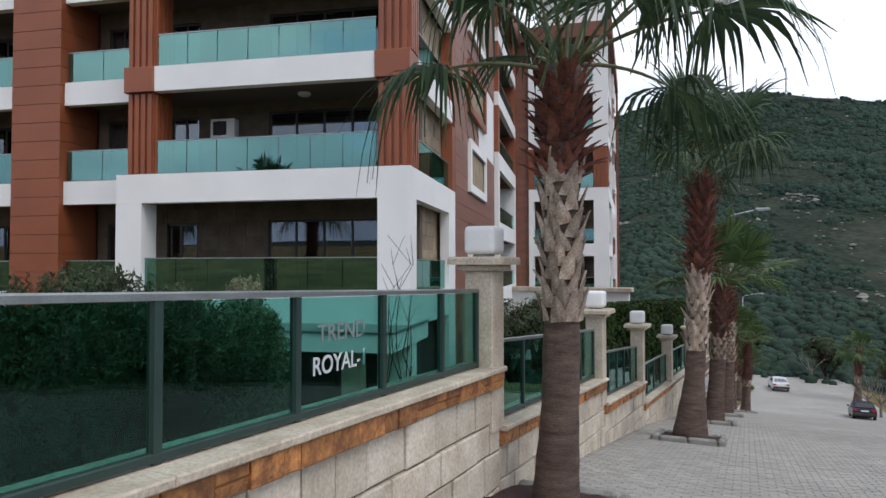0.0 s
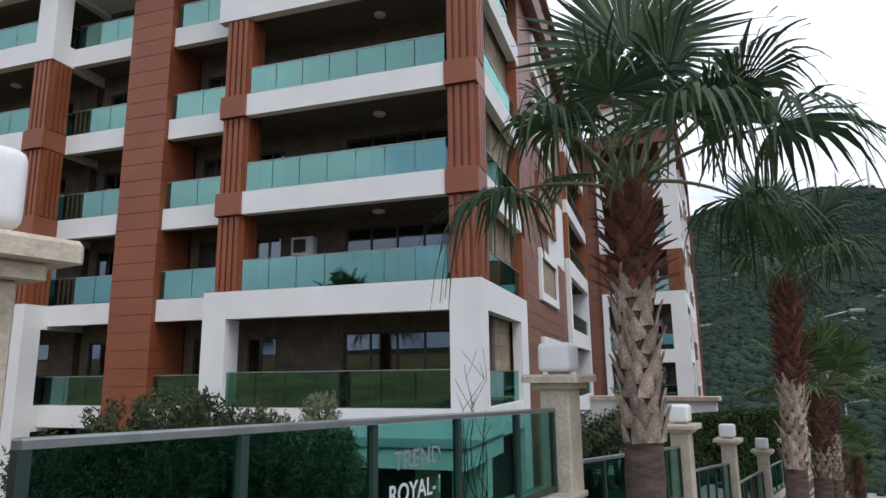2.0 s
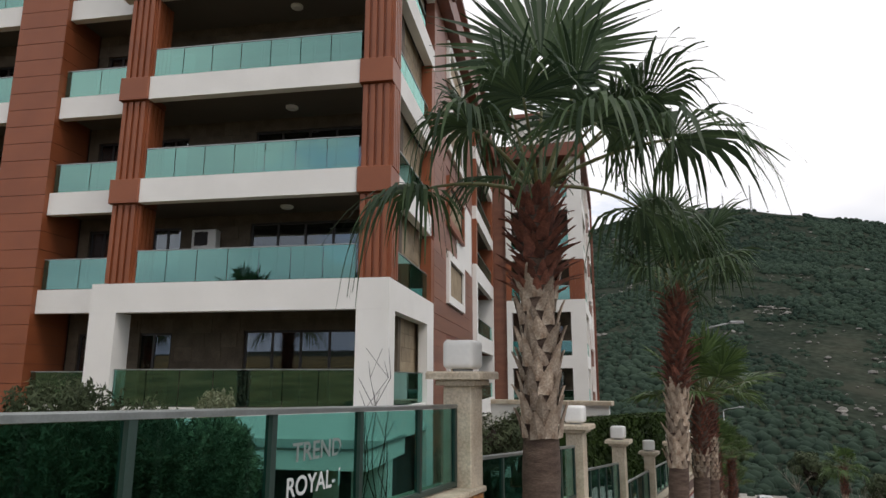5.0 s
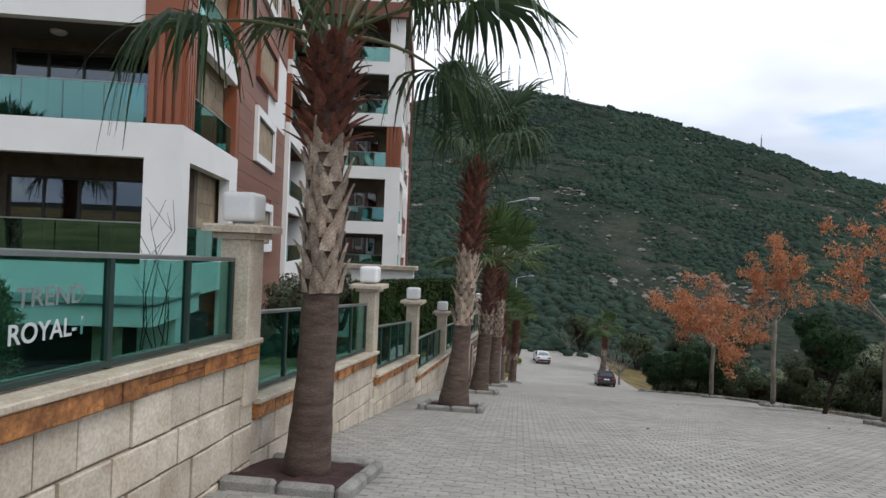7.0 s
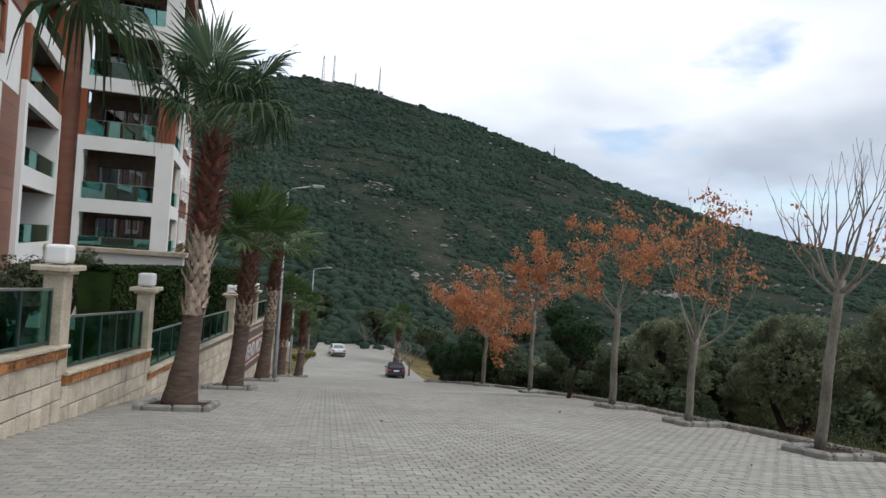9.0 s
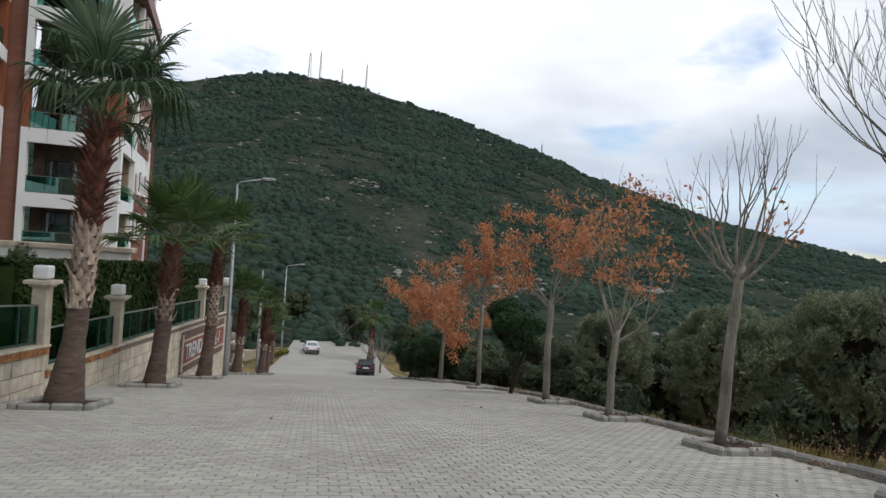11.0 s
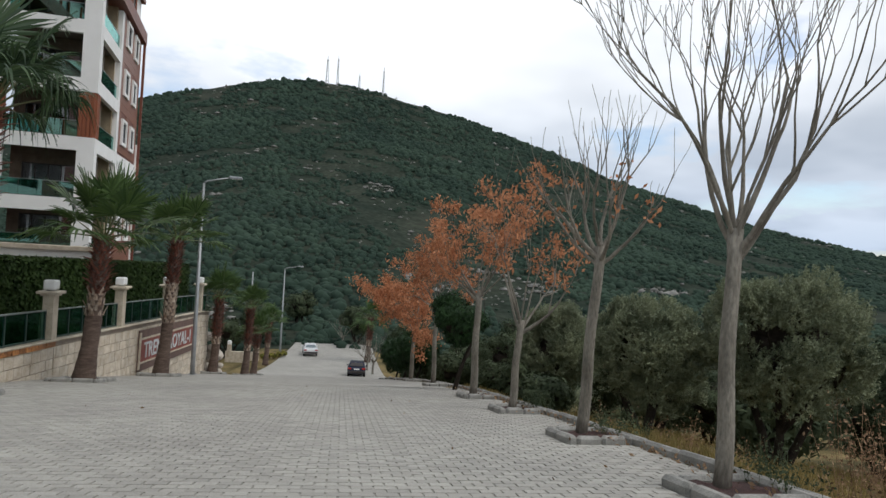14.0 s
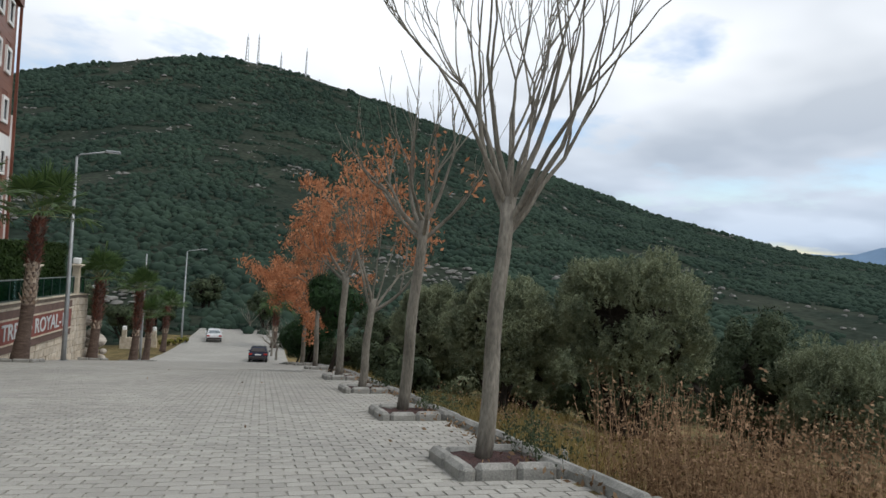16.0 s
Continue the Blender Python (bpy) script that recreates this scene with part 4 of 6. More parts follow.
def palm(name, label, x, y, zg, h, lean, r_foot, r_mid, r_top, z_pale, z_red, fronds, radius, seed, detail=True, material=M_FROND, group="street palms"):
    """Fan palm: ringed grey trunk, pale cut leaf bases, red shaggy leaf bases, crown of fan leaves."""
    rnd = random.Random(seed)
    e = thing(name, label, "palm tree", pose(x, y, zg), group)
    n = 26
    pts, rad = [], []
    for k in range(n + 1):
        q = k / n
        z = h * q
        pts.append((lean[0] * q + 0.03 * math.sin(5 * q), lean[1] * q, z))
        r = r_foot + (r_mid - r_foot) * min(1, q / 0.22)
        if z > z_pale:
            r = r_mid * 0.92
        if z > z_red:
            r = r_mid * 0.92 + (r_top - r_mid) * (z - z_red) / (h - z_red)
        rad.append(r * (1.0 + (0.025 if k % 2 else -0.015)))
    tr = part("trunk", Build().tube(pts, rad, 16), M_TRUNK, e, smooth=True)

    def place(z, a, mesh, tilt, size):
        q = z / h
        i = min(n - 1, int(q * n))
        r = rad[i] * 0.93
        cx, cy = lean[0] * q + 0.03 * math.sin(5 * q), lean[1] * q
        return Matrix.Translation((cx + r * math.cos(a), cy + r * math.sin(a), z)) @ Euler((0, 0, a)).to_matrix().to_4x4() @ Euler((rnd.uniform(-0.25, 0.25), tilt, 0)).to_matrix().to_4x4() @ Matrix.Scale(size, 4)

    spots = []
    stub = (1.0 if detail else 0.72) * r_mid / 0.24
    rows_p, rows_r = int((z_red - z_pale) / 0.15), int((h - z_red) / 0.095)
    for k in range(rows_p):
        for j in range(7):
            spots.append((z_pale + (z_red - z_pale) * k / rows_p, 2 * math.pi * (j + 0.5 * (k % 2)) / 7 + rnd.uniform(-0.15, 0.15), BOOT_P[rnd.randrange(3)], rnd.uniform(-0.05, 0.18), rnd.uniform(0.85, 1.15) * stub))
    for k in range(rows_r):
        for j in range(9):
            spots.append((z_red - 0.1 + (h - z_red + 0.05) * k / rows_r, 2 * math.pi * (j + 0.5 * (k % 2)) / 9 + rnd.uniform(-0.2, 0.2), BOOT_R[rnd.randrange(3)], rnd.uniform(0.05, 0.75), rnd.uniform(0.8, 1.25) * stub))
    if detail:
        for z, a, me, tilt, size in spots:
            ob = part("leaf_base", me, None, tr)
            ob.matrix_local = place(z, a, me, tilt, size)
    else:
        for kind, mt in ((BOOT_P, M_BOOTP), (BOOT_R, M_BOOTR)):
            b = Build()
            for z, a, me, tilt, size in spots:
                if me in kind:
                    m, k0 = place(z, a, me, tilt, size), len(b.v)
                    b.v += [tuple(m @ v.co) for v in me.vertices]
                    b.f += [tuple(k0 + i for i in p.vertices) for p in me.polygons]
            if b.v:
                tagged(part("boot_sheath", b, mt, tr), kind="stuff")
    top = Vector((lean[0], lean[1], h - 0.05))
    for k, (az, el, size, droop) in enumerate(fronds):
        start = top + Vector((0.06 * math.cos(radians(az)), 0.06 * math.sin(radians(az)), rnd.uniform(-0.15, 0.1)))
        frond(rnd, start, az, el, rnd.uniform(-0.35, 0.35), radius * 0.54 * size, radius * 0.50 * size, droop, 50 if detail else 34, 245, material, e)
    return e


def crown(n, seed, low=-15, high=82, limp=1.0):
    rnd = random.Random(seed)
    out = []
    for k in range(n):
        el = high - (high - low) * (k / (n - 1)) ** 0.9
        out.append((137.5 * k + rnd.uniform(-15, 15), el + rnd.uniform(-6, 6), rnd.uniform(0.88, 1.1), limp * (0.45 + 0.9 * (1 - (el + 15) / 100) + rnd.uniform(-0.1, 0.2))))
    return out


# the two near palms; main leaves set one by one: direction, rise, size, droop
NEAR_CROWN = [(78, 82, 1.12, 0.2), (5, 46, 1.0, 0.75), (-20, 24, 0.95, 0.95), (150, 56, 0.9, 0.9), (188, 20, 0.84, 1.25), (262, 52, 0.80, 1.0), (300, 36, 0.84, 1.15),
              (226, 42, 0.78, 1.25), (58, 58, 0.85, 0.6), (112, 36, 0.85, 0.9), (330, 68, 0.72, 0.4), (205, 76, 0.70, 0.3), (30, 12, 0.8, 1.2), (345, 50, 0.78, 0.9)]
px, py = at_su(7.7, -2.62)
palm("fan_palm", "tall fan palm with shaggy red-brown leaf bases in a bed", px + 0.08, py, road_z(7.7), 4.98, (0.14, 0.0), 0.27, 0.21, 0.24, 2.1, 3.8, [(az, el, sz, dr * 1.25) for az, el, sz, dr in NEAR_CROWN], 3.2, 3)
px, py = at_su(16.75, -1.8)
palm("fan_palm", "tall fan palm with flared foot and drooping crown by the road", px, py, road_z(16.75), 6.22, (0.42, 0.1), 0.41, 0.225, 0.23, 2.1, 3.95,
     [(az + 50, 16 + el * 0.78, sz, dr * 1.25) for az, el, sz, dr in NEAR_CROWN] + crown(3, 5, 25, 60), 3.0, 7)
px, py = at_su(23.6, -1.6)
palm("fan_palm", "young fan palm with a full green crown in a kerbed bed", px, py, road_z(23.6), 4.6, (0.35, 0.1), 0.36, 0.25, 0.25, 2.1, 2.9, crown(20, 11, 6, 84, 0.5), 2.5, 11, False, M_FRONDY)
px, py = at_su(32.0, -1.48)
palm("fan_palm", "young fan palm in front of the lettered wall panel", px, py, road_z(32.0), 6.1, (0.4, 0.1), 0.36, 0.25, 0.25, 2.4, 4.2, crown(18, 13, 6, 84, 0.5), 2.45, 13, False, M_FRONDY)
for s, u, h, sd in ((44.0, -1.5, 4.9, 17), (52.3, -0.7, 5.2, 19), (58.5, -0.85, 3.6, 23), (72.0, -1.4, 4.6, 29)):
    px, py = at_su(s, u)
    palm("fan_palm", "small street palm with a dense dark crown further down the road", px, py, road_z(s), h, (0.25, 0.1), 0.34, 0.25, 0.26, 1.9, 2.4, crown(18, sd, 10, 82, 0.65), 2.1, sd, False, M_FRONDY)
# two garden palms that the balcony glass mirrors
for x, y, h in ((-13.6, 6.2, 6.6), (-22.0, 5.0, 6.3)):
    palm("garden_palm", "fan palm in the garden mirrored in the balcony glass", x, y, land_z(x, y), h, (0.1, 0.1), 0.35, 0.26, 0.3, 2.5, 4.0, crown(18, int(h * 10), -10, 80), 2.3, int(h * 7), False, group="garden palms")
x, y = at_su(78.0, 9.5)
palm("fan_palm", "far fan palm among the trees where the road ends", x, y, road_z(78), 5.2, (0.2, 0.1), 0.42, 0.30, 0.30, 1.9, 2.6, crown(20, 41, -15, 80), 2.6, 41, False, M_FRONDY)


# ---- broadleaf trees ----
def limb(b, rnd, p, d, length, r, depth, tips, up=0.25, split=(2, 3), spread=0.5, sides=6, shrink=0.68):
    """A curved limb that forks; collects the ends of its twigs."""
    pts, rad = [p], [r]
    n = 5
    for k in range(n):
        d = (d + Vector((rnd.uniform(-0.19, 0.19), rnd.uniform(-0.19, 0.19), up * 0.25 + rnd.uniform(-0.05, 0.08)))).normalized()
        p = p + d * (length / n)
        pts.append(p)
        rad.append(r * (1 - 0.55 * (k + 1) / n) if depth else max(0.004, r * (1 - 0.8 * (k + 1) / n)))
    b.tube(pts, rad, sides, False)
    if depth == 0:
        tips.append((p, d))
        return
    for k in range(rnd.randint(*split)):
        i = n if k == 0 else rnd.randint(2, n)
        a = rnd.uniform(0, 2 * math.pi)
        side = d.orthogonal().normalized()
        side = (Matrix.Rotation(a, 3, d) @ side)
        nd = (d + side * rnd.uniform(0.3, 1.0) * spread * 1.6).normalized()
        limb(b, rnd, pts[i], nd, length * rnd.uniform(0.55, 0.85), max(rad[i] * 0.8, 0.006), depth - 1, tips, up, split, spread, max(4, sides - 1), shrink)
    if depth >= 1:
        tips.append((p, d))


def leaf_cloud(rnd, centres, count, spread, size, narrow, hang=0.0, out=None):
    """Loose leaf faces round points: array (n, 4, 3)."""
    rs = np.random.RandomState(rnd.randrange(10 ** 6))
    c = np.repeat(np.asarray(centres, dtype=float), count, axis=0)
    c += rs.normal(0, 1, c.shape) * np.asarray(spread)
    n = len(c)
    a = rs.normal(0, 1, (n, 3))
    a[:, 2] -= hang * 2
    a /= np.linalg.norm(a, axis=1)[:, None]
    if out is None:
        b = np.cross(a, rs.normal(0, 1, (n, 3)))
    else:
        face = np.asarray(out) + rs.normal(0, 0.38, (n, 3))
        face /= np.linalg.norm(face, axis=1)[:, None]
        a -= face * np.sum(a * face, axis=1)[:, None]
        a /= np.linalg.norm(a, axis=1)[:, None] + 1e-9
        b = np.cross(face, a)
    b /= np.linalg.norm(b, axis=1)[:, None]
    L = (size * rs.uniform(0.6, 1.3, n))[:, None]
    W = L * narrow
    return np.stack([c - a * L, c + b * W, c + a * L, c - b * W], axis=1)


def street_tree(x, y, zg, fork, lean, r, limbs, length, depth, leaves, label, seed, up=0.3, spread=0.45, leaf_size=0.11, leaf_spread=0.16, topmost=0.3, steep=(0.5, 1.1), crown_half=1.6, crown_high=3.0):
    """Pollarded street tree: straight trunk, limbs from one fork, twigs, a few hanging leaf bunches."""
    rnd = random.Random(seed)
    e = thing("street_tree", label, "tree", pose(x, y, zg), "trees along the kerb")
    n = 9
    pts = [(lean[0] * k / n + 0.02 * math.sin(k), lean[1] * k / n, fork * k / n) for k in range(n + 1)]
    rad = [r * (1.15 - 0.25 * k / n) for k in range(n)] + [r * 1.12]
    part("trunk", Build().tube(pts, rad, 14), M_BARK, e, smooth=True)
    tips, built = [], []
    fork_at = Vector(pts[-1])
    for k in range(limbs):
        a = 2 * math.pi * k / limbs + rnd.uniform(-0.3, 0.3)
        el = rnd.uniform(*steep)
        b = Build()
        d = Vector((math.cos(a) * math.cos(el), math.sin(a) * math.cos(el), math.sin(el)))
        limb(b, rnd, fork_at - Vector((0, 0, rnd.uniform(0.0, topmost))), d, length * rnd.uniform(0.8, 1.15), r * rnd.uniform(0.32, 0.55), depth, tips, up, (2, 3), spread)
        built.append(b)
    every = np.concatenate([np.array(b.v) for b in built]) - np.array(fork_at)
    wide = crown_half / np.percentile(np.abs(every[:, :2]), 96)
    tall = crown_high / np.max(every[:, 2])

    def fit(v):
        q = Vector(v) - fork_at
        return fork_at + Vector((q.x * wide, q.y * wide, q.z * tall))

    for b in built:
        b.v = [tuple(fit(v)) for v in b.v]
        part("limb", b, M_BARK, e, smooth=True)
    tips = [(fit(p), d) for p, d in tips]
    if leaves:
        low = sorted(p.z for p, d in tips)[len(tips) // 5] if leaves[0] < 0.2 else 99
        keep = [tuple(p) for p, d in tips if p.z < low and rnd.random() < leaves[0] * (1 if low > 90 else 6)]
        if keep:
            tagged(part("foliage", quads("foliage", leaf_cloud(rnd, keep, leaves[1], (leaf_spread, leaf_spread, leaf_spread * 0.9), leaf_size, 0.42, 0.5), M_RUST), M_RUST, e, "hanging bunches of rust-orange autumn leaves"), kind="stuff")
    return e


TREES = [
    (8.0, 10.4, 2.78, (0.28, 0.3), 0.082, 13, 1.75, 3, None, "bare grey pollarded street tree with upswept twigs in a kerbed bed", 101, 0.36, 0.34, (0.8, 1.35), 1.75, 4.4),
    (12.1, 10.42, 3.2, (0.1, -0.1), 0.088, 8, 1.15, 2, (0.05, 12), "bare grey street tree with a few dry leaves", 102, 0.42, 0.36, (0.2, 1.2), 1.15, 2.7),
    (16.5, 10.41, 2.1, (0.15, 0.1), 0.085, 7, 1.4, 2, (0.5, 34), "pale forked street tree with sparse orange leaves", 103, 0.22, 0.45, (0.3, 1.2), 1.35, 3.9),
    (20.8, 10.36, 3.1, (0.05, 0.1), 0.10, 8, 1.7, 2, (0.8, 58), "tall street tree with orange autumn leaf bunches", 104, 0.25, 0.5, (0.1, 1.3), 1.55, 3.2),
    (29.2, 10.35, 3.6, (0.0, 0.1), 0.09, 8, 1.6, 2, (0.85, 60), "slender street tree with hanging orange leaves", 105, 0.2, 0.5, (0.1, 1.2), 1.5, 3.4),
    (38.0, 10.35, 2.9, (0.1, 0.1), 0.11, 11, 1.9, 2, (0.97, 75), "broad street tree full of orange autumn leaves", 106, 0.1, 0.5, (-0.1, 1.2), 2.5, 3.7),
]
for s, u, fork, lean, r, n, length, depth, leaves, label, sd, up, spread, steep, half, high in TREES:
    tx, ty = at_su(s, u)
    street_tree(tx, ty, road_z(s) + 0.02, fork, lean, r, n, length, depth, leaves, label, sd, up, spread, 0.066 if s < 30 else 0.09, 0.13 if s < 30 else 0.2, 0.45 if s < 10 else 0.3, steep, half, high)


def blob_points(rnd, n, radii, lumps, flat=0.0):
    """Points in a lumpy crown: many on the outer shell of overlapping lumps."""
    rs = np.random.RandomState(rnd.randrange(10 ** 6))
    dirs = rs.normal(0, 1, (lumps, 3))
    dirs /= np.linalg.norm(dirs, axis=1)[:, None]
    dirs[:, 2] = dirs[:, 2] * 0.95 + 0.15
    cen = dirs * rs.uniform(0.45, 0.82, (lumps, 1))
    size = rs.uniform(0.24, 0.44, lumps) if lumps < 30 else rs.uniform(0.20, 0.36, lumps)
    if lumps > 60:
        cen = dirs * rs.uniform(0.60, 0.93, (lumps, 1))
        size = rs.uniform(0.13, 0.27, lumps)
    pick = rs.randint(0, lumps, n)
    v = rs.normal(0, 1, (n, 3))
    v /= np.linalg.norm(v, axis=1)[:, None]
    p = cen[pick] + v * (size[pick] * rs.uniform(0.55, 1.05, n) ** 0.5)[:, None]
    whole = p / (np.linalg.norm(p, axis=1)[:, None] + 1e-6)
    return p * np.asarray(radii) * 0.87, v * 0.75 + whole * 0.6


def sprigs(rnd, c, out, per, reach, leaf_size, narrow):
    """Short upswept shoots of narrow leaves growing out of a crown."""
    rs = np.random.RandomState(rnd.randrange(10 ** 6))
    up = out / (np.linalg.norm(out, axis=1)[:, None] + 1e-6) * 0.75 + np.array([0, 0, 0.75]) + rs.normal(0, 0.28, c.shape)
    up /= np.linalg.norm(up, axis=1)[:, None]
    up, base = np.repeat(up, per, axis=0), np.repeat(c, per, axis=0)
    n = len(base)
    q = base + up * (rs.uniform(0, 1, (n, 1)) * reach) + rs.normal(0, 0.02, (n, 3))
    a = up * 0.55 + rs.normal(0, 0.6, (n, 3))
    a /= np.linalg.norm(a, axis=1)[:, None]
    b = np.cross(a, rs.normal(0, 1, (n, 3)))
    b /= np.linalg.norm(b, axis=1)[:, None]
    L = (leaf_size * rs.uniform(0.7, 1.3, n))[:, None]
    return np.stack([q - a * L, q + b * L * narrow, q + a * L, q - b * L * narrow], axis=1)


def leafy_tree(name, label, category, x, y, zg, trunk_h, radii, leaves, leaf_size, narrow, material, seed, lumps=34, group="", trunk_r=0.16, lift=0.75, stems=3):
    rnd = random.Random(seed)
    e = thing(name, label, category, pose(x, y, zg), group)
    b = Build()
    tips = []
    for k in range(stems):
        a = 2 * math.pi * k / stems + rnd.uniform(-0.4, 0.4)
        d = Vector((0.35 * math.cos(a), 0.35 * math.sin(a), 1)).normalized()
        limb(b, rnd, Vector((0.1 * math.cos(a), 0.1 * math.sin(a), -0.1)), d, trunk_h + radii[2] * 0.7, trunk_r, 1, tips, 0.2, (2, 3), 0.5)
    part("trunk", b, M_BARK_SHADE, e, smooth=True)
    c, out = blob_points(rnd, leaves, radii, lumps)
    c = c + np.array([0, 0, trunk_h + radii[2] * lift])
    # added near-black lumps put shade inside the crown, behind the leaves
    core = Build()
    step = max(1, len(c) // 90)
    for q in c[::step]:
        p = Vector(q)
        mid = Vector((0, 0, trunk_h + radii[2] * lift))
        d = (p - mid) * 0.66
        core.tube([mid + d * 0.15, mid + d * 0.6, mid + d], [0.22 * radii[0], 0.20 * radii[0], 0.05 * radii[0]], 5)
    part("crown_shade_core", core, M_BARK_SHADE, e)
    if leaves > 60000:
        k = len(c) // 11
        c, out = c[:k], out[:k]
        thin = np.random.RandomState(seed).uniform(0, 1, k) < np.clip(0.95 + 0.75 * (c[:, 2] - trunk_h - radii[2] * lift) / radii[2], 0.3, 1.0)
        thin &= c[:, 2] > trunk_h
        c, out = c[thin], out[thin]                # the crown is thinner below
        part("crown", quads("crown", sprigs(rnd, c, out, 18, 0.24, 0.040, 0.27), material), material, e)
        return e
    part("crown", quads("crown", leaf_cloud(rnd, c, 1, (0.02, 0.02, 0.02), leaf_size, narrow, -0.35, out), material), material, e)
    return e


OLIVES = [(20.0, 11.5, 2.35, 2.05, 1, 1.15), (17.6, 13.5, 1.55, 1.6, 2, 0.75), (22.2, 18.4, 1.6, 1.5, 3, 0.4), (18.9, 19.9, 1.6, 1.75, 4, 0.7), (23.5, 21.5, 2.4, 2.1, 5, 0.3), (22.0, 25.6, 2.0, 1.8, 6, 0.3),
          (29.5, 14.0, 2.7, 2.9, 7, 0.5), (28.8, 11.2, 2.2, 2.3, 15, 0.4), (32.0, 17.0, 2.5, 2.7, 16, 0.4), (30.5, 24.0, 3.0, 2.2, 8, 0.3), (36.0, 11.0, 2.6, 2.2, 9, 0.3), (23.0, 31.0, 2.6, 2.0, 10, 0.3), (38.0, 19.5, 3.0, 2.2, 11, 0.3), (29.0, 38.0, 3.0, 2.2, 12, 0.3), (34.0, 6.0, 2.6, 1.9, 13, 0.3), (44.0, 30.0, 3.4, 2.4, 14, 0.3)]
for x, y, r, rz, k, trunk in OLIVES:
    near = math.hypot(x - 8, y) < 24
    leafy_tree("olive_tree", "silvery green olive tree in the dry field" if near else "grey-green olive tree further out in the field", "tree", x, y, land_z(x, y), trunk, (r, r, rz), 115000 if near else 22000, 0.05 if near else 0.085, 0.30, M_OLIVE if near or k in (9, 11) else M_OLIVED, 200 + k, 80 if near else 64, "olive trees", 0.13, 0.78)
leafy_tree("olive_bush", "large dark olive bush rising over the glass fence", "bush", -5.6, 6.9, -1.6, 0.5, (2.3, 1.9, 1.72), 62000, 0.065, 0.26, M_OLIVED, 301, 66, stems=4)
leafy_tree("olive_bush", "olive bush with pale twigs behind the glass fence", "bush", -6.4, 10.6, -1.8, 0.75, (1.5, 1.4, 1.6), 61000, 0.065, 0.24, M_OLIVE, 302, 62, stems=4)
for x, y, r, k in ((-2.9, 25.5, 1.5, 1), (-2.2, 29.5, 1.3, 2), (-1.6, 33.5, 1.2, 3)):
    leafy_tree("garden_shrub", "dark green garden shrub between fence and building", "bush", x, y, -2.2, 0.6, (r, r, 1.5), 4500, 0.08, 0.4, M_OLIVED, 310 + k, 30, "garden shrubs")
for s, u, r, h, k in ((25.0, 10.45, 1.3, 1.5, 1), (41.2, 10.9, 1.75, 0.7, 2), (43.5, 10.9, 1.8, 0.7, 3), (47.2, 10.8, 1.75, 0.7, 4), (51.0, 11.0, 1.6, 0.7, 5), (55.0, 10.8, 1.5, 0.7, 6)):
    x, y = at_su(s, u)
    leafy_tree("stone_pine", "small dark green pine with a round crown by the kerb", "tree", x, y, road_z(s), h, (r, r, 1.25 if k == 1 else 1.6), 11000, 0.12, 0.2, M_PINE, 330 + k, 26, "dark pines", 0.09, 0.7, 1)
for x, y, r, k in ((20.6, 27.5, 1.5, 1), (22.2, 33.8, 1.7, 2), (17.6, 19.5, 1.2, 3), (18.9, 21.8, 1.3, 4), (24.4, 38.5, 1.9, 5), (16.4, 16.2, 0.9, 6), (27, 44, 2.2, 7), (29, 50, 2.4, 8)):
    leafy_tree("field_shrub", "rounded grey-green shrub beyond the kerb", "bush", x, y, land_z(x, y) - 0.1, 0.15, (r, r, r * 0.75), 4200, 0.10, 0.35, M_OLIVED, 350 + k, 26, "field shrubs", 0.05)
for k in range(9):
    x, y = at_su(37.5 + 3.1 * k, 12.6 + 0.7 * (k % 2))
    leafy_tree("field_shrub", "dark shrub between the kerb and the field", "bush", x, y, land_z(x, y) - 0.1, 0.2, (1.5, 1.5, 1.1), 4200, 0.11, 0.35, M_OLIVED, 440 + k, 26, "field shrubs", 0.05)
grove = random.Random(61)
for k in range(44):
    s_, u_ = grove.uniform(14, 120), 0
    u_ = 19 + grove.uniform(0, 1) ** 1.3 * 75
    x, y = at_su(s_, u_)
    r = grove.uniform(2.0, 3.4)
    if any(math.hypot(x - o[0], y - o[1]) < 3.6 for o in OLIVES):
        continue
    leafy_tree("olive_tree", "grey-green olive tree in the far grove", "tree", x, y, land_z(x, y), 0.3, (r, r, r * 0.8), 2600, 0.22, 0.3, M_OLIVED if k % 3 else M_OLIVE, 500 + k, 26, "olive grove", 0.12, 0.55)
# trees closing the end of the road
for x, y, r, rz, k in ((12.5, 86, 3.0, 2.6, 1), (16.5, 92, 3.0, 3.0, 2), (8, 96, 4, 3.5, 3), (30, 90, 3.4, 2.6, 4), (35, 82, 3.2, 2.6, 5), (24, 104, 3.6, 3, 6), (40, 70, 3.4, 2.4, 7), (34, 62, 3.0, 2.2, 8)):
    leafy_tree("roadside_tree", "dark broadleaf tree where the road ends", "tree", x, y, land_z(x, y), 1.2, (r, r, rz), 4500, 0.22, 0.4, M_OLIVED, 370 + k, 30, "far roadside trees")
for s, u, k in ((66, 9.6, 1), (70, 9.2, 2), (92, 6.5, 3)):
    x, y = at_su(s, u)
    street_tree(x, y, road_z(s), 1.2, (0.1, 0.1), 0.10, 8, 1.7, 2, None, "bare reddish far tree by the road", 390 + k, 0.4, 0.35)


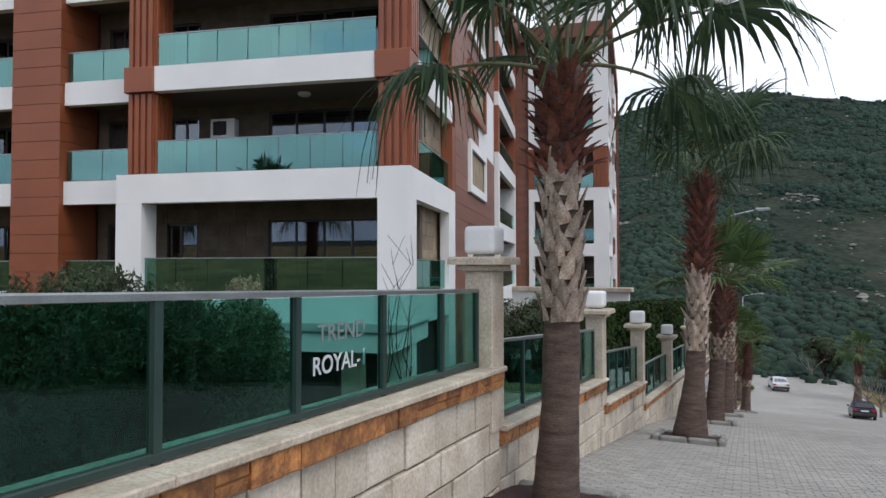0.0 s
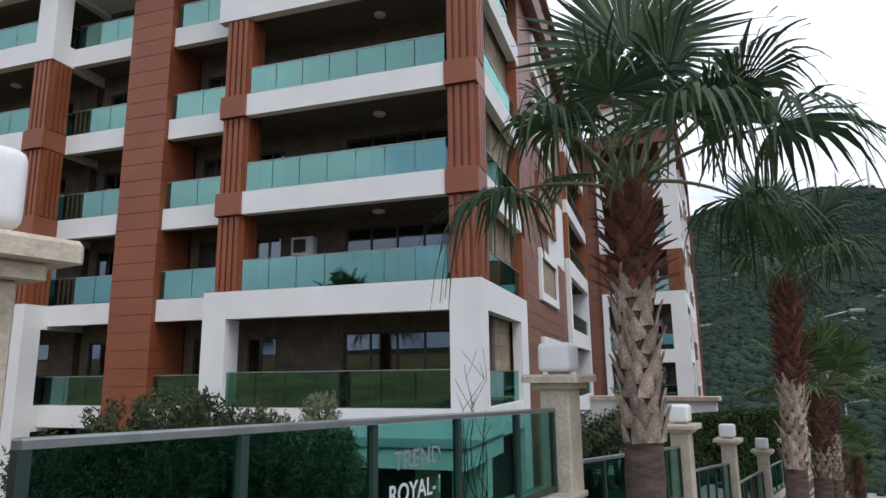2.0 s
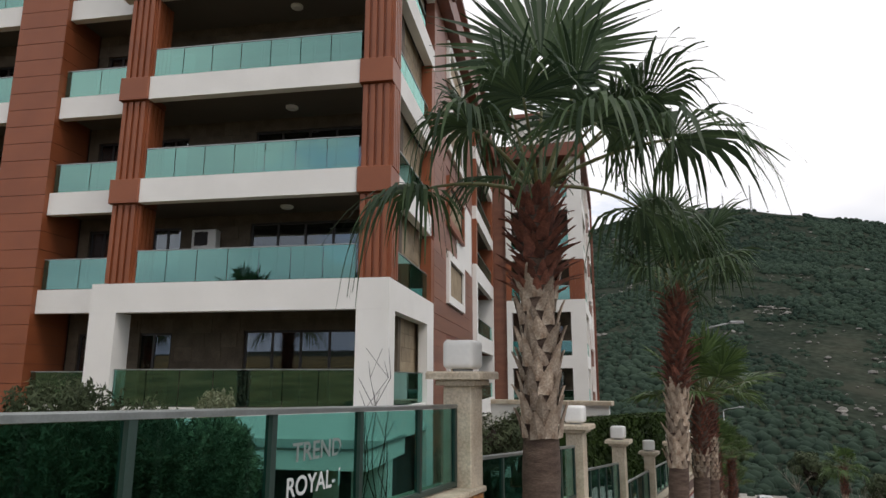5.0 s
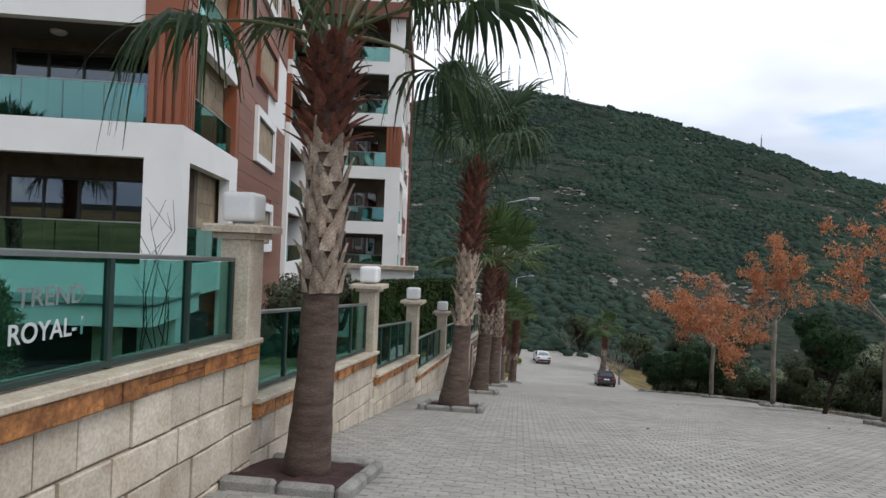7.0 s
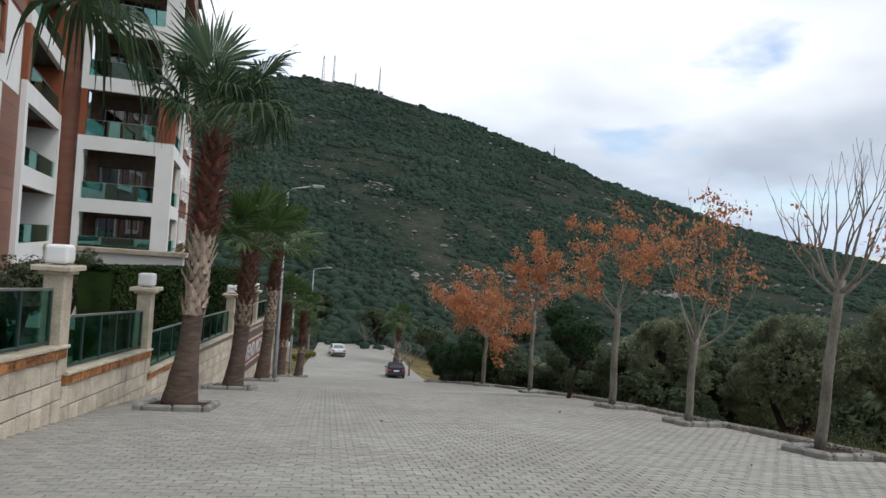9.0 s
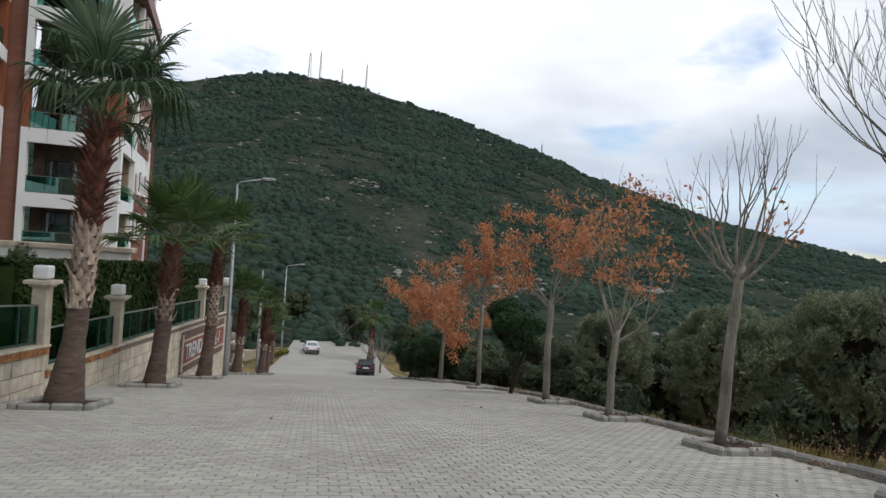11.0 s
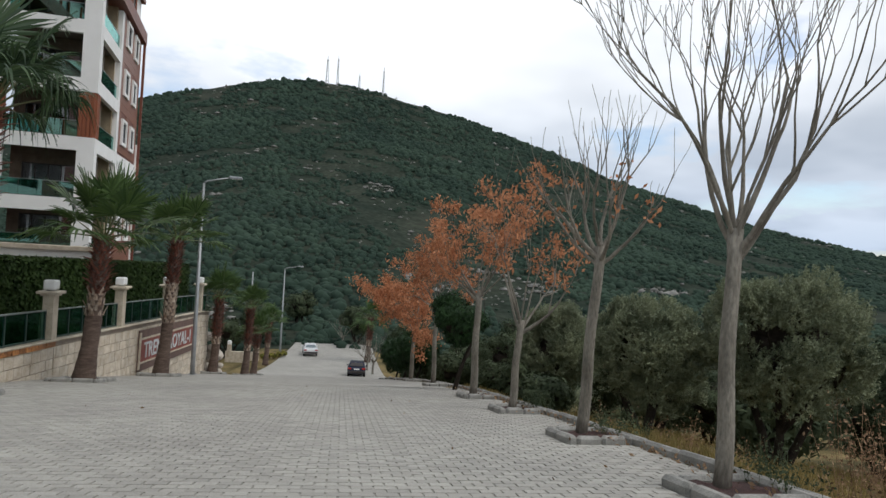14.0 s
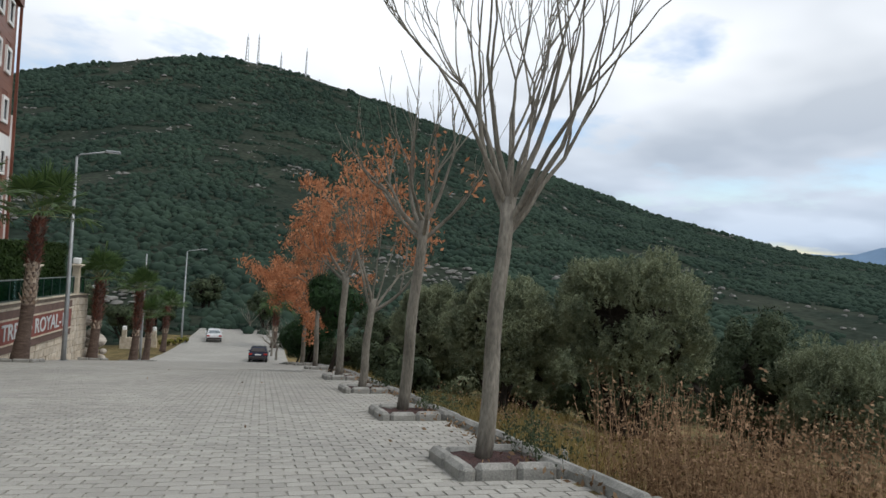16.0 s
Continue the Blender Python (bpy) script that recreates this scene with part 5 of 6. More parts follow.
def sapling():
    rnd = random.Random(77)
    e = thing("bare_sapling", "thin bare shoots of a sapling behind the fence", "tree", pose(-3.4, 11.2, -1.9))
    for k in range(7):
        b = Build()
        x0, y0 = rnd.uniform(-0.25, 0.25), rnd.uniform(-0.25, 0.25)
        pts = [(x0 + rnd.uniform(-0.03, 0.03) * i, y0 + 0.02 * i, 0.5 * i) for i in range(rnd.randint(7, 10))]
        b.tube(pts, [0.014 * (1 - 0.08 * i) for i in range(len(pts))], 5)
        for i in range(3, len(pts) - 1):
            q = Vector(pts[i])
            b.tube([q, q + Vector((rnd.uniform(-0.15, 0.15), rnd.uniform(-0.1, 0.1), 0.28))], [0.007, 0.003], 4)
        part("shoot", b, M_BARK_SHADE, e)


sapling()


def hedge():
    rnd = random.Random(9)
    e = thing("hedge", "clipped dark green hedge inside the fence", "hedge")
    pts, outs = [], []
    b, core = Build(), Build()
    for i in range(24):
        s = 21 + i
        t = 0.75 - 0.035 * i
        for k in range(1700):
            v, w, z = rnd.uniform(0, 1), rnd.uniform(-0.55, 0.55), rnd.uniform(-2.6, t)
            f = rnd.random()
            if f < 0.45:
                w = 0.55 + rnd.uniform(-0.08, 0.05)
            elif f < 0.8:
                z = t + rnd.uniform(-0.1, 0.06)
            x, y = at_su(s + v, wall_u(s) - 2.0 + w)
            pts.append((x, y, z))
            outs.append((DY * 0.9, -DX * 0.9, 0.25) if f < 0.45 else (0.1, 0.0, 1.0))
        x, y = at_su(s + 0.5, wall_u(s) - 2.0)
        n = len(core.v)
        for ds in (0.0, 1.0):
            for w in (-0.44, 0.44):
                cx, cy = at_su(s + ds, wall_u(s) - 2.0 + w)
                core.v += [(cx, cy, -3.2), (cx, cy, t - 0.09 - 0.035 * ds)]
        core.f += [tuple(n + j for j in q) for q in ((0, 4, 5, 1), (2, 3, 7, 6), (1, 5, 7, 3), (0, 1, 3, 2), (4, 6, 7, 5))]
        b.tube([(x, y, -4.5), (x, y, -1)], [0.05, 0.03], 5)
    part("stems", b, M_BARK_SHADE, e)
    part("inner_foliage", core, M_HEDGE, e)
    part("foliage", quads("foliage", leaf_cloud(rnd, pts, 1, (0.02, 0.02, 0.02), 0.085, 0.5, 0.0, outs), M_HEDGE), M_HEDGE, e)


hedge()


# ---- hill scrub, rocks, masts ----
def hill_cover():
    rs = np.random.RandomState(4)
    bm = bmesh.new()
    bmesh.ops.create_icosphere(bm, subdivisions=1, radius=1)
    bv = np.array([v.co[:] for v in bm.verts])
    bf = np.array([[v.index for v in f.verts] for f in bm.faces])
    bm.free()
    bf = bf[np.mean(bv[bf][:, :, 2], axis=1) > -0.45]
    verts, faces, n0 = [], [], 0
    rocks_v, rocks_f, r0 = [], [], 0
    made = 0
    while made < 56000:
        az = radians(rs.uniform(-14, 68))
        r = 90 + 490 * rs.uniform() ** 0.8
        x, y = r * math.sin(az), r * math.cos(az)
        patch = noise.noise(Vector((x * 0.02, y * 0.02, 5.0)))
        z = land_z(x, y)
        size = (0.55 + 1.25 * rs.uniform() ** 2) * (1 + 0.5 * patch) * (0.5 + r / 560)
        v = bv * (1 + rs.uniform(-0.28, 0.28, (len(bv), 1))) * np.array([size, size, size * rs.uniform(0.6, 0.95)]) + np.array([x, y, z + size * 0.2])
        fine = noise.noise(Vector((x * 0.075, y * 0.075, 9.0)))
        crag = noise.noise(Vector((x * 0.03, y * 0.03, 21.0))) > 0.36 + max(0, r - 170) / 600
        if crag or patch + 0.8 * fine < -0.30:
            made += 1
            if rs.uniform() < (0.45 if crag else 0.05):
                k = rs.uniform(0.45, 0.95)
                rocks_v.append((v - np.array([x, y, z])) * k * np.array([1.2, 1, 0.7]) + np.array([x, y, z + 0.2]))
                rocks_f.append(bf + r0)
                r0 += len(bv)
            continue
        verts.append(v)
        faces.append(bf + n0)
        n0 += len(bv)
        made += 1
    for nm, vv, ff, mt, label, cat in (("hill_scrub", verts, faces, M_BUSH, "dark green scrub bushes covering the hillside", "bushes"), ("hill_rocks", rocks_v, rocks_f, M_GREYROCK, "pale grey rocks between the hillside scrub", "rocks")):
        me = bpy.data.meshes.new(nm)
        v, f = np.concatenate(vv), np.concatenate(ff)
        me.vertices.add(len(v))
        me.vertices.foreach_set("co", v.astype(np.float32).reshape(-1))
        me.loops.add(len(f) * 3)
        me.loops.foreach_set("vertex_index", f.astype(np.int32).reshape(-1))
        me.polygons.add(len(f))
        me.polygons.foreach_set("loop_start", np.arange(len(f), dtype=np.int32) * 3)
        me.update(calc_edges=True)
        me.materials.append(mt)
        tagged(new(nm, me), label, cat, kind="stuff")


hill_cover()


def mast(x, y, h, w, label):
    z = land_z(x, y) - 1
    e = thing("radio_mast", label, "mast", pose(x, y, z), "masts on the hilltop")
    legs = []
    for k in range(3):
        a = 2 * math.pi * k / 3
        legs.append((math.cos(a), math.sin(a)))
        part("leg", Build().tube([(w * math.cos(a), w * math.sin(a), 0), (w * 0.45 * math.cos(a), w * 0.45 * math.sin(a), h)], [0.20, 0.15], 5), M_STEEL, e)
    b = Build()
    n = int(h / 2.5)
    for i in range(n):
        for k in range(3):
            q0, q1 = i / n, (i + 1) / n
            a, c = legs[k], legs[(k + 1) % 3]
            w0, w1 = w * (1 - 0.55 * q0), w * (1 - 0.55 * q1)
            b.tube([(a[0] * w0, a[1] * w0, h * q0), (c[0] * w1, c[1] * w1, h * q1)], [0.09, 0.09], 4, False)
    tagged(part("bracing", b, M_STEEL, e), kind="stuff")
    part("antenna", Build().tube([(0, 0, h * 0.9), (0, 0, h + 3)], [0.22, 0.12], 6), M_STEEL, e)


for az, h, w in ((10.7, 22, 1.6), (11.6, 24, 1.0), (13.5, 13, 0.9), (15.6, 22, 0.8), (31.4, 10, 0.6)):
    mast(7 + 552 * math.sin(radians(az)), 552 * math.cos(radians(az)), h, w, "grey lattice radio mast on the hilltop")


def far_ridge():
    b = Build()
    n = 40
    for k in range(n + 1):
        az = radians(40 + 60 * k / n)
        x, y = 3200 * math.sin(az), 3200 * math.cos(az)
        h = 40 + 70 * noise.fractal(Vector((k * 0.16, 3, 1)), 1, 2, 4) + 110 * math.exp(-((k - 22) / 9) ** 2)
        b.v += [(x, y, -80), (x * 1.05, y * 1.05, h)]
    for k in range(n):
        b.f.append((2 * k, 2 * k + 2, 2 * k + 3, 2 * k + 1))
    # distance haze is put into the bluish base colour
    m = mat("haze_blue", (0.20, 0.30, 0.42), (0.17, 0.26, 0.38), 1.0, scale=0.002, fine=0.02, bump=0, dirt=0.1)
    tagged(new("backdrop", b.mesh("backdrop", m, True)), "hazy blue mountains far beyond the plain", "mountains", kind="structure")


far_ridge()


def far_gate():
    e = thing("gate_wall", "low beige garden wall with two lamp posts at the road's end", "wall", frame_at(76, -3.2, road_z(76)))
    part("wall_body", Build().box(-3.0, 0.6, 0, 0.35, -0.3, 0.9), M_COPING, e)
    for x in (-2.6, 0.3):
        part("gate_pillar", Build().soft_box(x - 0.22, x + 0.22, -0.1, 0.34, 0.902, 1.7, 0.02), M_COPING, e)
        part("gate_lamp", Build().soft_box(x - 0.2, x + 0.2, -0.08, 0.32, 1.702, 2.1, 0.06), M_LAMP, e)
    rnd = random.Random(3)
    for k in range(5):
        x, y = at_su(77 + k * 0.9, -2.2 + 0.5 * k)
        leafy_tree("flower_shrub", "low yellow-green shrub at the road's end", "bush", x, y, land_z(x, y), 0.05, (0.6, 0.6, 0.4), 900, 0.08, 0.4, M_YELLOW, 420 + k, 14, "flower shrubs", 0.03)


far_gate()


# ---- kerbed beds, kerb line ----
def kerb_stone(length, w=0.16, h=0.13):
    """One kerb stone lying along +y, rounded on top."""
    return Build().soft_box(-w / 2, w / 2, 0.004, length - 0.004, -0.12, h, 0.045)


def tree_bed(s0, s1, u0, u1, label, group, sides="wens"):
    """Concrete kerb stones round a bed of red soil, following the slope."""
    sm, um = (s0 + s1) / 2, (u0 + u1) / 2
    x, y = at_su(sm, um)
    pitch = math.degrees(math.atan2(road_z(s1) - road_z(s0), s1 - s0))
    e = thing("tree_bed", label, "planter", pose(x, y, road_z(sm), 0, 0, ROAD_TURN) @ pose(0, 0, 0, pitch), group)
    hs, hu = (s1 - s0) / 2, (u1 - u0) / 2
    rnd = random.Random(int(s0 * 100))
    for side, ln, m in (("w", 2 * hs, pose(-hu, -hs, 0)), ("e", 2 * hs, pose(hu, -hs, 0)), ("s", 2 * hu - 0.17, pose(hu - 0.085, -hs + 0.08, 0, 0, 0, 90)), ("n", 2 * hu - 0.17, pose(hu - 0.085, hs - 0.08, 0, 0, 0, 90))):
        if side not in sides:
            continue
        half = kerb_stone(ln / 2)
        for k in (0, 1):
            o = part("kerb_stone", half, M_KERB, e)
            o.matrix_local = m @ pose(0, k * ln / 2, rnd.uniform(-0.012, 0.012), 0, 0, rnd.uniform(-0.8, 0.8))
    g = Build()
    n = 9
    for i in range(n):
        for j in range(n):
            g.v.append((-hu + 0.06 + (2 * hu - 0.12) * i / (n - 1), -hs + 0.06 + (2 * hs - 0.12) * j / (n - 1), 0.07 + rnd.uniform(-0.02, 0.03)))
    g.f = [(i * n + j, (i + 1) * n + j, (i + 1) * n + j + 1, i * n + j + 1) for i in range(n - 1) for j in range(n - 1)]
    part("soil", g, M_SOIL, e, smooth=True)


for s, u in ((7.7, -2.6), (16.8, -1.8), (23.6, -1.66), (32.0, -1.5), (44.0, -1.5), (52.3, -0.7), (58.5, -0.85)):
    tree_bed(s - 0.82, s + 0.8, u - 0.7, u + 0.7, "square bed of red soil edged with concrete kerb stones", "palm beds")
for row in TREES:
    tree_bed(row[0] - 0.78, row[0] + 0.42, 10.0, 10.98, "kerbed tree bed of dark soil at the road's edge", "tree beds")
for s in (41.0, 44.5, 48.0, 51.5, 55.0):
    tree_bed(s - 0.8, s + 0.8, 9.7, 10.9, "far kerbed tree bed at the road's edge", "tree beds")


def kerb_line():
    e = thing("kerb", "low dark concrete kerb along the field", "kerb", kind="structure")
    me = kerb_stone(1.0, 0.14, 0.14).mesh("kerb_stone", M_KERB)
    rnd = random.Random(5)
    s = -6.0
    while s < 62:
        x, y = at_su(s, 11.06)
        pitch = math.degrees(math.atan2(road_z(s + 1) - road_z(s), 1))
        o = part("kerb_stone", me, M_KERB, e)
        o.matrix_local = pose(x, y, road_z(s) + rnd.uniform(-0.015, 0.01), 0, 0, ROAD_TURN + rnd.uniform(-1, 1)) @ pose(0, 0, 0, pitch)
        s += 1.0


kerb_line()


# ---- boundary wall: coping, orange band, limestone blocks ----
def along_wall(s, off, z):
    x, y = at_su(s, wall_u(s) + off)
    return x, y, z


def wall_piece(s0, s1, za0, za1, zb0, zb1, u_out, u_in):
    """A stone between two stations: top heights za, bottom heights zb, face at u_out with worn edges."""
    b = Build()
    e = 0.012
    pts = []
    for s, t, l, g in ((s0, za0, zb0, 1), (s1, za1, zb1, -1)):
        pts += [along_wall(s, u_in, l), along_wall(s, u_in, t), along_wall(s, u_out - e, t), along_wall(s, u_out - e, l), along_wall(s + g * e, u_out, t - e), along_wall(s + g * e, u_out, l + e)]
    b.v = pts
    b.f = [(4, 10, 11, 5), (2, 8, 10, 4), (3, 5, 11, 9), (2, 4, 5, 3), (8, 9, 11, 10), (1, 7, 8, 2), (0, 1, 2, 3), (6, 9, 8, 7)]
    return b


def wall_stones():
    rnd = random.Random(21)
    count = 0
    far = Build()
    for i in range(len(EDGES) - 1):
        a, b = EDGES[i] + 0.12, EDGES[i + 1] + 0.12
        c0, c1 = COPING[i]

        def top(s):
            return c0 + (c1 - c0) * (s - a) / (b - a)

        s = a
        while s < b - 0.05:                       # coping slabs
            e = min(s + rnd.uniform(0.9, 1.3), b)
            if b - e < 0.3:
                e = b
            part("coping_slab", wall_piece(s + 0.002, e - 0.002, top(s), top(e), top(s) - 0.06, top(e) - 0.06, 0.10, -0.48), M_COPING, WALL)
            s = e
        s = a + 0.02
        while s < b - 0.05 and i < 5:             # orange stones below the coping
            e = min(s + rnd.uniform(0.16, 0.42), b - 0.01)
            two = rnd.random() < 0.4
            lo = 0.235 if not two else 0.15
            o = rnd.uniform(0.045, 0.075)
            part("orange_stone", wall_piece(s + 0.002, e - 0.002, top(s) - 0.062, top(e) - 0.062, top(s) - lo, top(e) - lo, o, -0.05), M_ORANGE, WALL)
            if two:
                part("orange_stone", wall_piece(s + 0.002, e - 0.002, top(s) - 0.153, top(e) - 0.153, top(s) - 0.235, top(e) - 0.235, o - 0.01, -0.05), M_ORANGE, WALL)
            s = e
        low = road_z(b) - 0.1
        depth, row = 0.24, 0
        while top(a) - depth > low:               # courses of blocks
            h = (0.40, 0.34, 0.42)[row % 3]
            s = a + 0.004 - rnd.uniform(0, 0.35)
            while s < b - 0.02:
                e = s + rnd.uniform(0.34, 0.62)
                s0, s1 = max(s, a + 0.004), min(e, b - 0.004)
                if s1 - s0 > 0.06:
                    z0, z1 = top(s0) - depth, top(s1) - depth
                    g = max(road_z(s0), road_z(s1)) - 0.12
                    if z0 > g:
                        w = wall_piece(s0 + 0.011, s1 - 0.011, z0 - 0.01, z1 - 0.01, z0 - h + 0.012, z1 - h + 0.012, rnd.uniform(-0.012, 0.012), -0.05)
                        if count < 300 and 1 < s0 < 24:
                            part("limestone_block", w, M_WALLBLK, WALL)
                            count += 1
                        else:
                            k = len(far.v)
                            far.v += w.v
                            far.f += [tuple(k + j for j in f) for f in w.f]
                s = e
            depth += h
            row += 1
    tagged(part("far_blocks", far, M_WALLBLK, WALL), kind="stuff")


wall_stones()


# ---- lettered panel on the wall ----
def wall_panel():
    s0, s1 = 32.2, 41.4
    za, zb = -2.62, -2.98
    x, y = at_su(s0, wall_u(s0) + 0.02)
    x1, y1 = at_su(s1, wall_u(s1) + 0.02)
    ln = math.hypot(x1 - x, y1 - y)
    ax = Vector((x1 - x, y1 - y, zb - za)).normalized()
    out = Vector((ax.y, -ax.x, 0)).normalized()
    up = out.cross(ax)
    m = Matrix((ax, up, out)).transposed().to_4x4()
    m.translation = Vector((x, y, za - 1.85))
    e = thing("lettered_sign", "framed red name panel with white lettering on the wall", "sign", m)
    part("backing", Build().box(0, ln, 0, 1.85, 0, 0.05), mat("brown_panel_band", (0.16, 0.10, 0.08), (0.12, 0.075, 0.06), 0.8, scale=2, fine=30, bump=0.1), e)
    part("red_board", Build().box(0.25, ln - 0.15, 0.42, 1.42, 0.052, 0.075), M_SIGNRED, e)
    g = Build()
    g.box(0.02, ln, 1.42, 1.50, 0.052, 0.10).box(0.02, ln, 0.34, 0.42, 0.052, 0.10).box(0.0, 0.14, 0.1, 1.75, 0.052, 0.11)
    part("moulding", g, M_COPING, e)
    letters("TREND ROYAL-1", 1.0, pose(0.55, 0.58, 0.08), 0.02, M_LETTER, "lettering", e)


wall_panel()


# ---- rocks at the wall's end ----
def rockery():
    rnd = random.Random(31)
    for k in range(26):
        s, u = rnd.uniform(44.6, 48.5), rnd.uniform(-3.4, -1.7)
        r = rnd.uniform(0.22, 0.55)
        x, y = at_su(s, u)
        hgt = rnd.uniform(0, 2.6) * max(0.0, 1 - (s - 44.6) / 4.5)
        bm = bmesh.new()
        bmesh.ops.create_icosphere(bm, subdivisions=2, radius=r)
        for v in bm.verts:
            v.co *= 1 + 0.35 * noise.noise(v.co * 2.2 + Vector((k * 3.1, 0, 0)))
            v.co.z *= 0.8
        me = bpy.data.meshes.new("boulder")
        bm.to_mesh(me)
        bm.free()
        me.materials.append(M_ROCK)
        o = new("boulder", me)
        o.location = (x, y, road_z(s) + hgt + r * 0.3)
        tagged(o, "pale boulder in the rockery at the wall's end", "rock", "rockery boulders")


rockery()


# ---- street lamps ----
def street_lamp(x, y, zg, h, arm, turn, label):
    e = thing("street_lamp", label, "street lamp", pose(x, y, zg, 0, 0, turn), "street lamps")
    part("pole", Build().tube([(0, 0, 0), (0, 0, 0.5), (0, 0, h)], [0.13, 0.12, 0.06], 12), M_STEEL, e, smooth=True)
    part("base_plate", Build().soft_box(-0.2, 0.2, -0.2, 0.2, 0, 0.03, 0.01), M_STEEL, e)
    if arm:
        part("arm", Build().tube([(0, 0, h - 0.05), (arm * 0.12, 0, h + 0.12), (arm, 0, h + 0.38)], [0.05, 0.045, 0.04], 10), M_STEEL, e, smooth=True)
        head = part("lamp_head", Build().soft_box(arm - 0.1, arm + 0.6, -0.14, 0.14, h + 0.33, h + 0.47, 0.05), M_STEEL, e)
        part("lens", Build().box(arm + 0.05, arm + 0.5, -0.1, 0.1, h + 0.315, h + 0.329), M_LAMP, head)


lx, ly = 7.37, 36.97
street_lamp(lx, ly, road_z(su_of(lx, ly)[0]), 10.2, 1.35, -8, "tall galvanised street lamp with one arm over the road")
street_lamp(18.2, 81.0, road_z(su_of(18.2, 81)[0]), 10.4, 1.6, -8, "far street lamp with one arm at the road's end")
lx, ly = at_su(62.5, -1.9)
street_lamp(lx, ly, road_z(62.5), 9.2, 0, 0, "plain grey lamp pole without an arm")


# ---- parked cars ----
def car(x, y, z, turn, pitch, paint, label, sedan):
    """A parked car seen from behind: local +y is its front."""
    e = thing("parked_car", label, "car", pose(x, y, z, 0, 0, turn) @ pose(0, 0, 0, pitch))
    mp = mat("car_paint", paint, tuple(c * 0.8 for c in paint), 0.25, 0.0, scale=2, fine=20, bump=0, dirt=0.04, spec=0.6)
    ln, wd = (4.4, 1.68) if sedan else (4.0, 1.66)
    low = [(0, 0.42), (0.0, 0.78), (0.12, 0.93), (1.0, 0.95), (2.6, 0.93), (3.5, 0.86), (ln - 0.1, 0.70), (ln, 0.42)]
    roof = [(0.55, 0.93), (1.15, 1.36), (2.3, 1.40), (3.15, 0.93)] if sedan else [(0.10, 0.93), (0.42, 1.36), (2.1, 1.44), (3.0, 0.93)]
    bm = bmesh.new()

    def shell(prof, half, top_half):
        rows = []
        for sx in (-1, 1):
            zs = [p[1] for p in prof]
            rows.append([bm.verts.new((sx * (half if zz < 1.0 else top_half), yy, zz)) for yy, zz in prof])
        bm.faces.new(rows[0])
        bm.faces.new(rows[1][::-1])
        n = len(prof)
        for i in range(n):
            bm.faces.new((rows[0][i], rows[0][(i + 1) % n], rows[1][(i + 1) % n], rows[1][i]))

    shell([(0.02, 0.28), *low, (ln - 0.05, 0.28)], wd / 2, wd / 2)
    bmesh.ops.recalc_face_normals(bm, faces=bm.faces)
    bmesh.ops.bevel(bm, geom=bm.edges[:], offset=0.05, segments=2, affect="EDGES")
    me = bpy.data.meshes.new("body")
    bm.to_mesh(me)
    bm.free()
    me.materials.append(mp)
    body = part("body", me, mp, e)
    bm = bmesh.new()
    shell(roof, wd / 2 - 0.06, wd / 2 - 0.2)
    bmesh.ops.recalc_face_normals(bm, faces=bm.faces)
    bmesh.ops.bevel(bm, geom=bm.edges[:], offset=0.04, segments=2, affect="EDGES")
    me = bpy.data.meshes.new("cabin")
    bm.to_mesh(me)
    bm.free()
    me.materials.append(mp)
    part("cabin", me, mp, e)
    (ya, za), (yb, zb) = roof[0], roof[1]
    hw0, hw1 = wd / 2 - 0.18, wd / 2 - 0.3

    def at(q, half, off):
        return [(-half, ya + (yb - ya) * q - off, za + (zb - za) * q), (half, ya + (yb - ya) * q - off, za + (zb - za) * q)]

    l0, r0 = at(0.15, hw0, 0.03)
    l1, r1 = at(0.88, hw1, 0.03)
    g = Build()
    g.v = [l0, r0, r1, l1] + [(v[0], v[1] + 0.03, v[2]) for v in (l0, r0, r1, l1)]
    g.f = [(0, 1, 2, 3), (4, 7, 6, 5), (0, 4, 5, 1), (1, 5, 6, 2), (2, 6, 7, 3), (3, 7, 4, 0)]
    part("rear_window", g, M_FRAME if not sedan else M_PANE, e)
    for sx in (-1, 1):
        g = Build()
        x0, x1 = sx * (wd / 2 - 0.075), sx * (wd / 2 - 0.20)
        (yc, zc), (yd, zd) = roof[3], roof[2]
        g.v = [(x0, ya + 0.32, za + 0.06), (x0, yc - 0.35, za + 0.06), (x1 + sx * 0.02, yd + 0.1, zd - 0.09), (x1 + sx * 0.02, yb + 0.12, zb - 0.06)]
        g.v += [(v[0] + sx * 0.02, v[1], v[2]) for v in g.v]
        g.f = [(0, 1, 2, 3), (4, 7, 6, 5), (0, 4, 5, 1), (1, 5, 6, 2), (2, 6, 7, 3), (3, 7, 4, 0)]
        part("side_window", g, M_FRAME, e)
        lt = mat("red_tail_light", (0.35, 0.02, 0.015), (0.3, 0.015, 0.01), 0.2, scale=3, fine=20, bump=0)
        part("tail_light", Build().soft_box(min(sx * (wd / 2 - 0.34), sx * (wd / 2 - 0.02)), max(sx * (wd / 2 - 0.34), sx * (wd / 2 - 0.02)), -0.03, 0.03, 0.68, 0.84, 0.015), lt, e)
        part("mirror", Build().soft_box(min(sx * (wd / 2), sx * (wd / 2 + 0.16)), max(sx * (wd / 2), sx * (wd / 2 + 0.16)), 2.7, 2.8, 0.9, 1.02, 0.02), mp, e)
    part("bumper", Build().soft_box(-wd / 2 + 0.03, wd / 2 - 0.03, -0.09, 0.06, 0.34, 0.56, 0.04), M_FRAME, e)
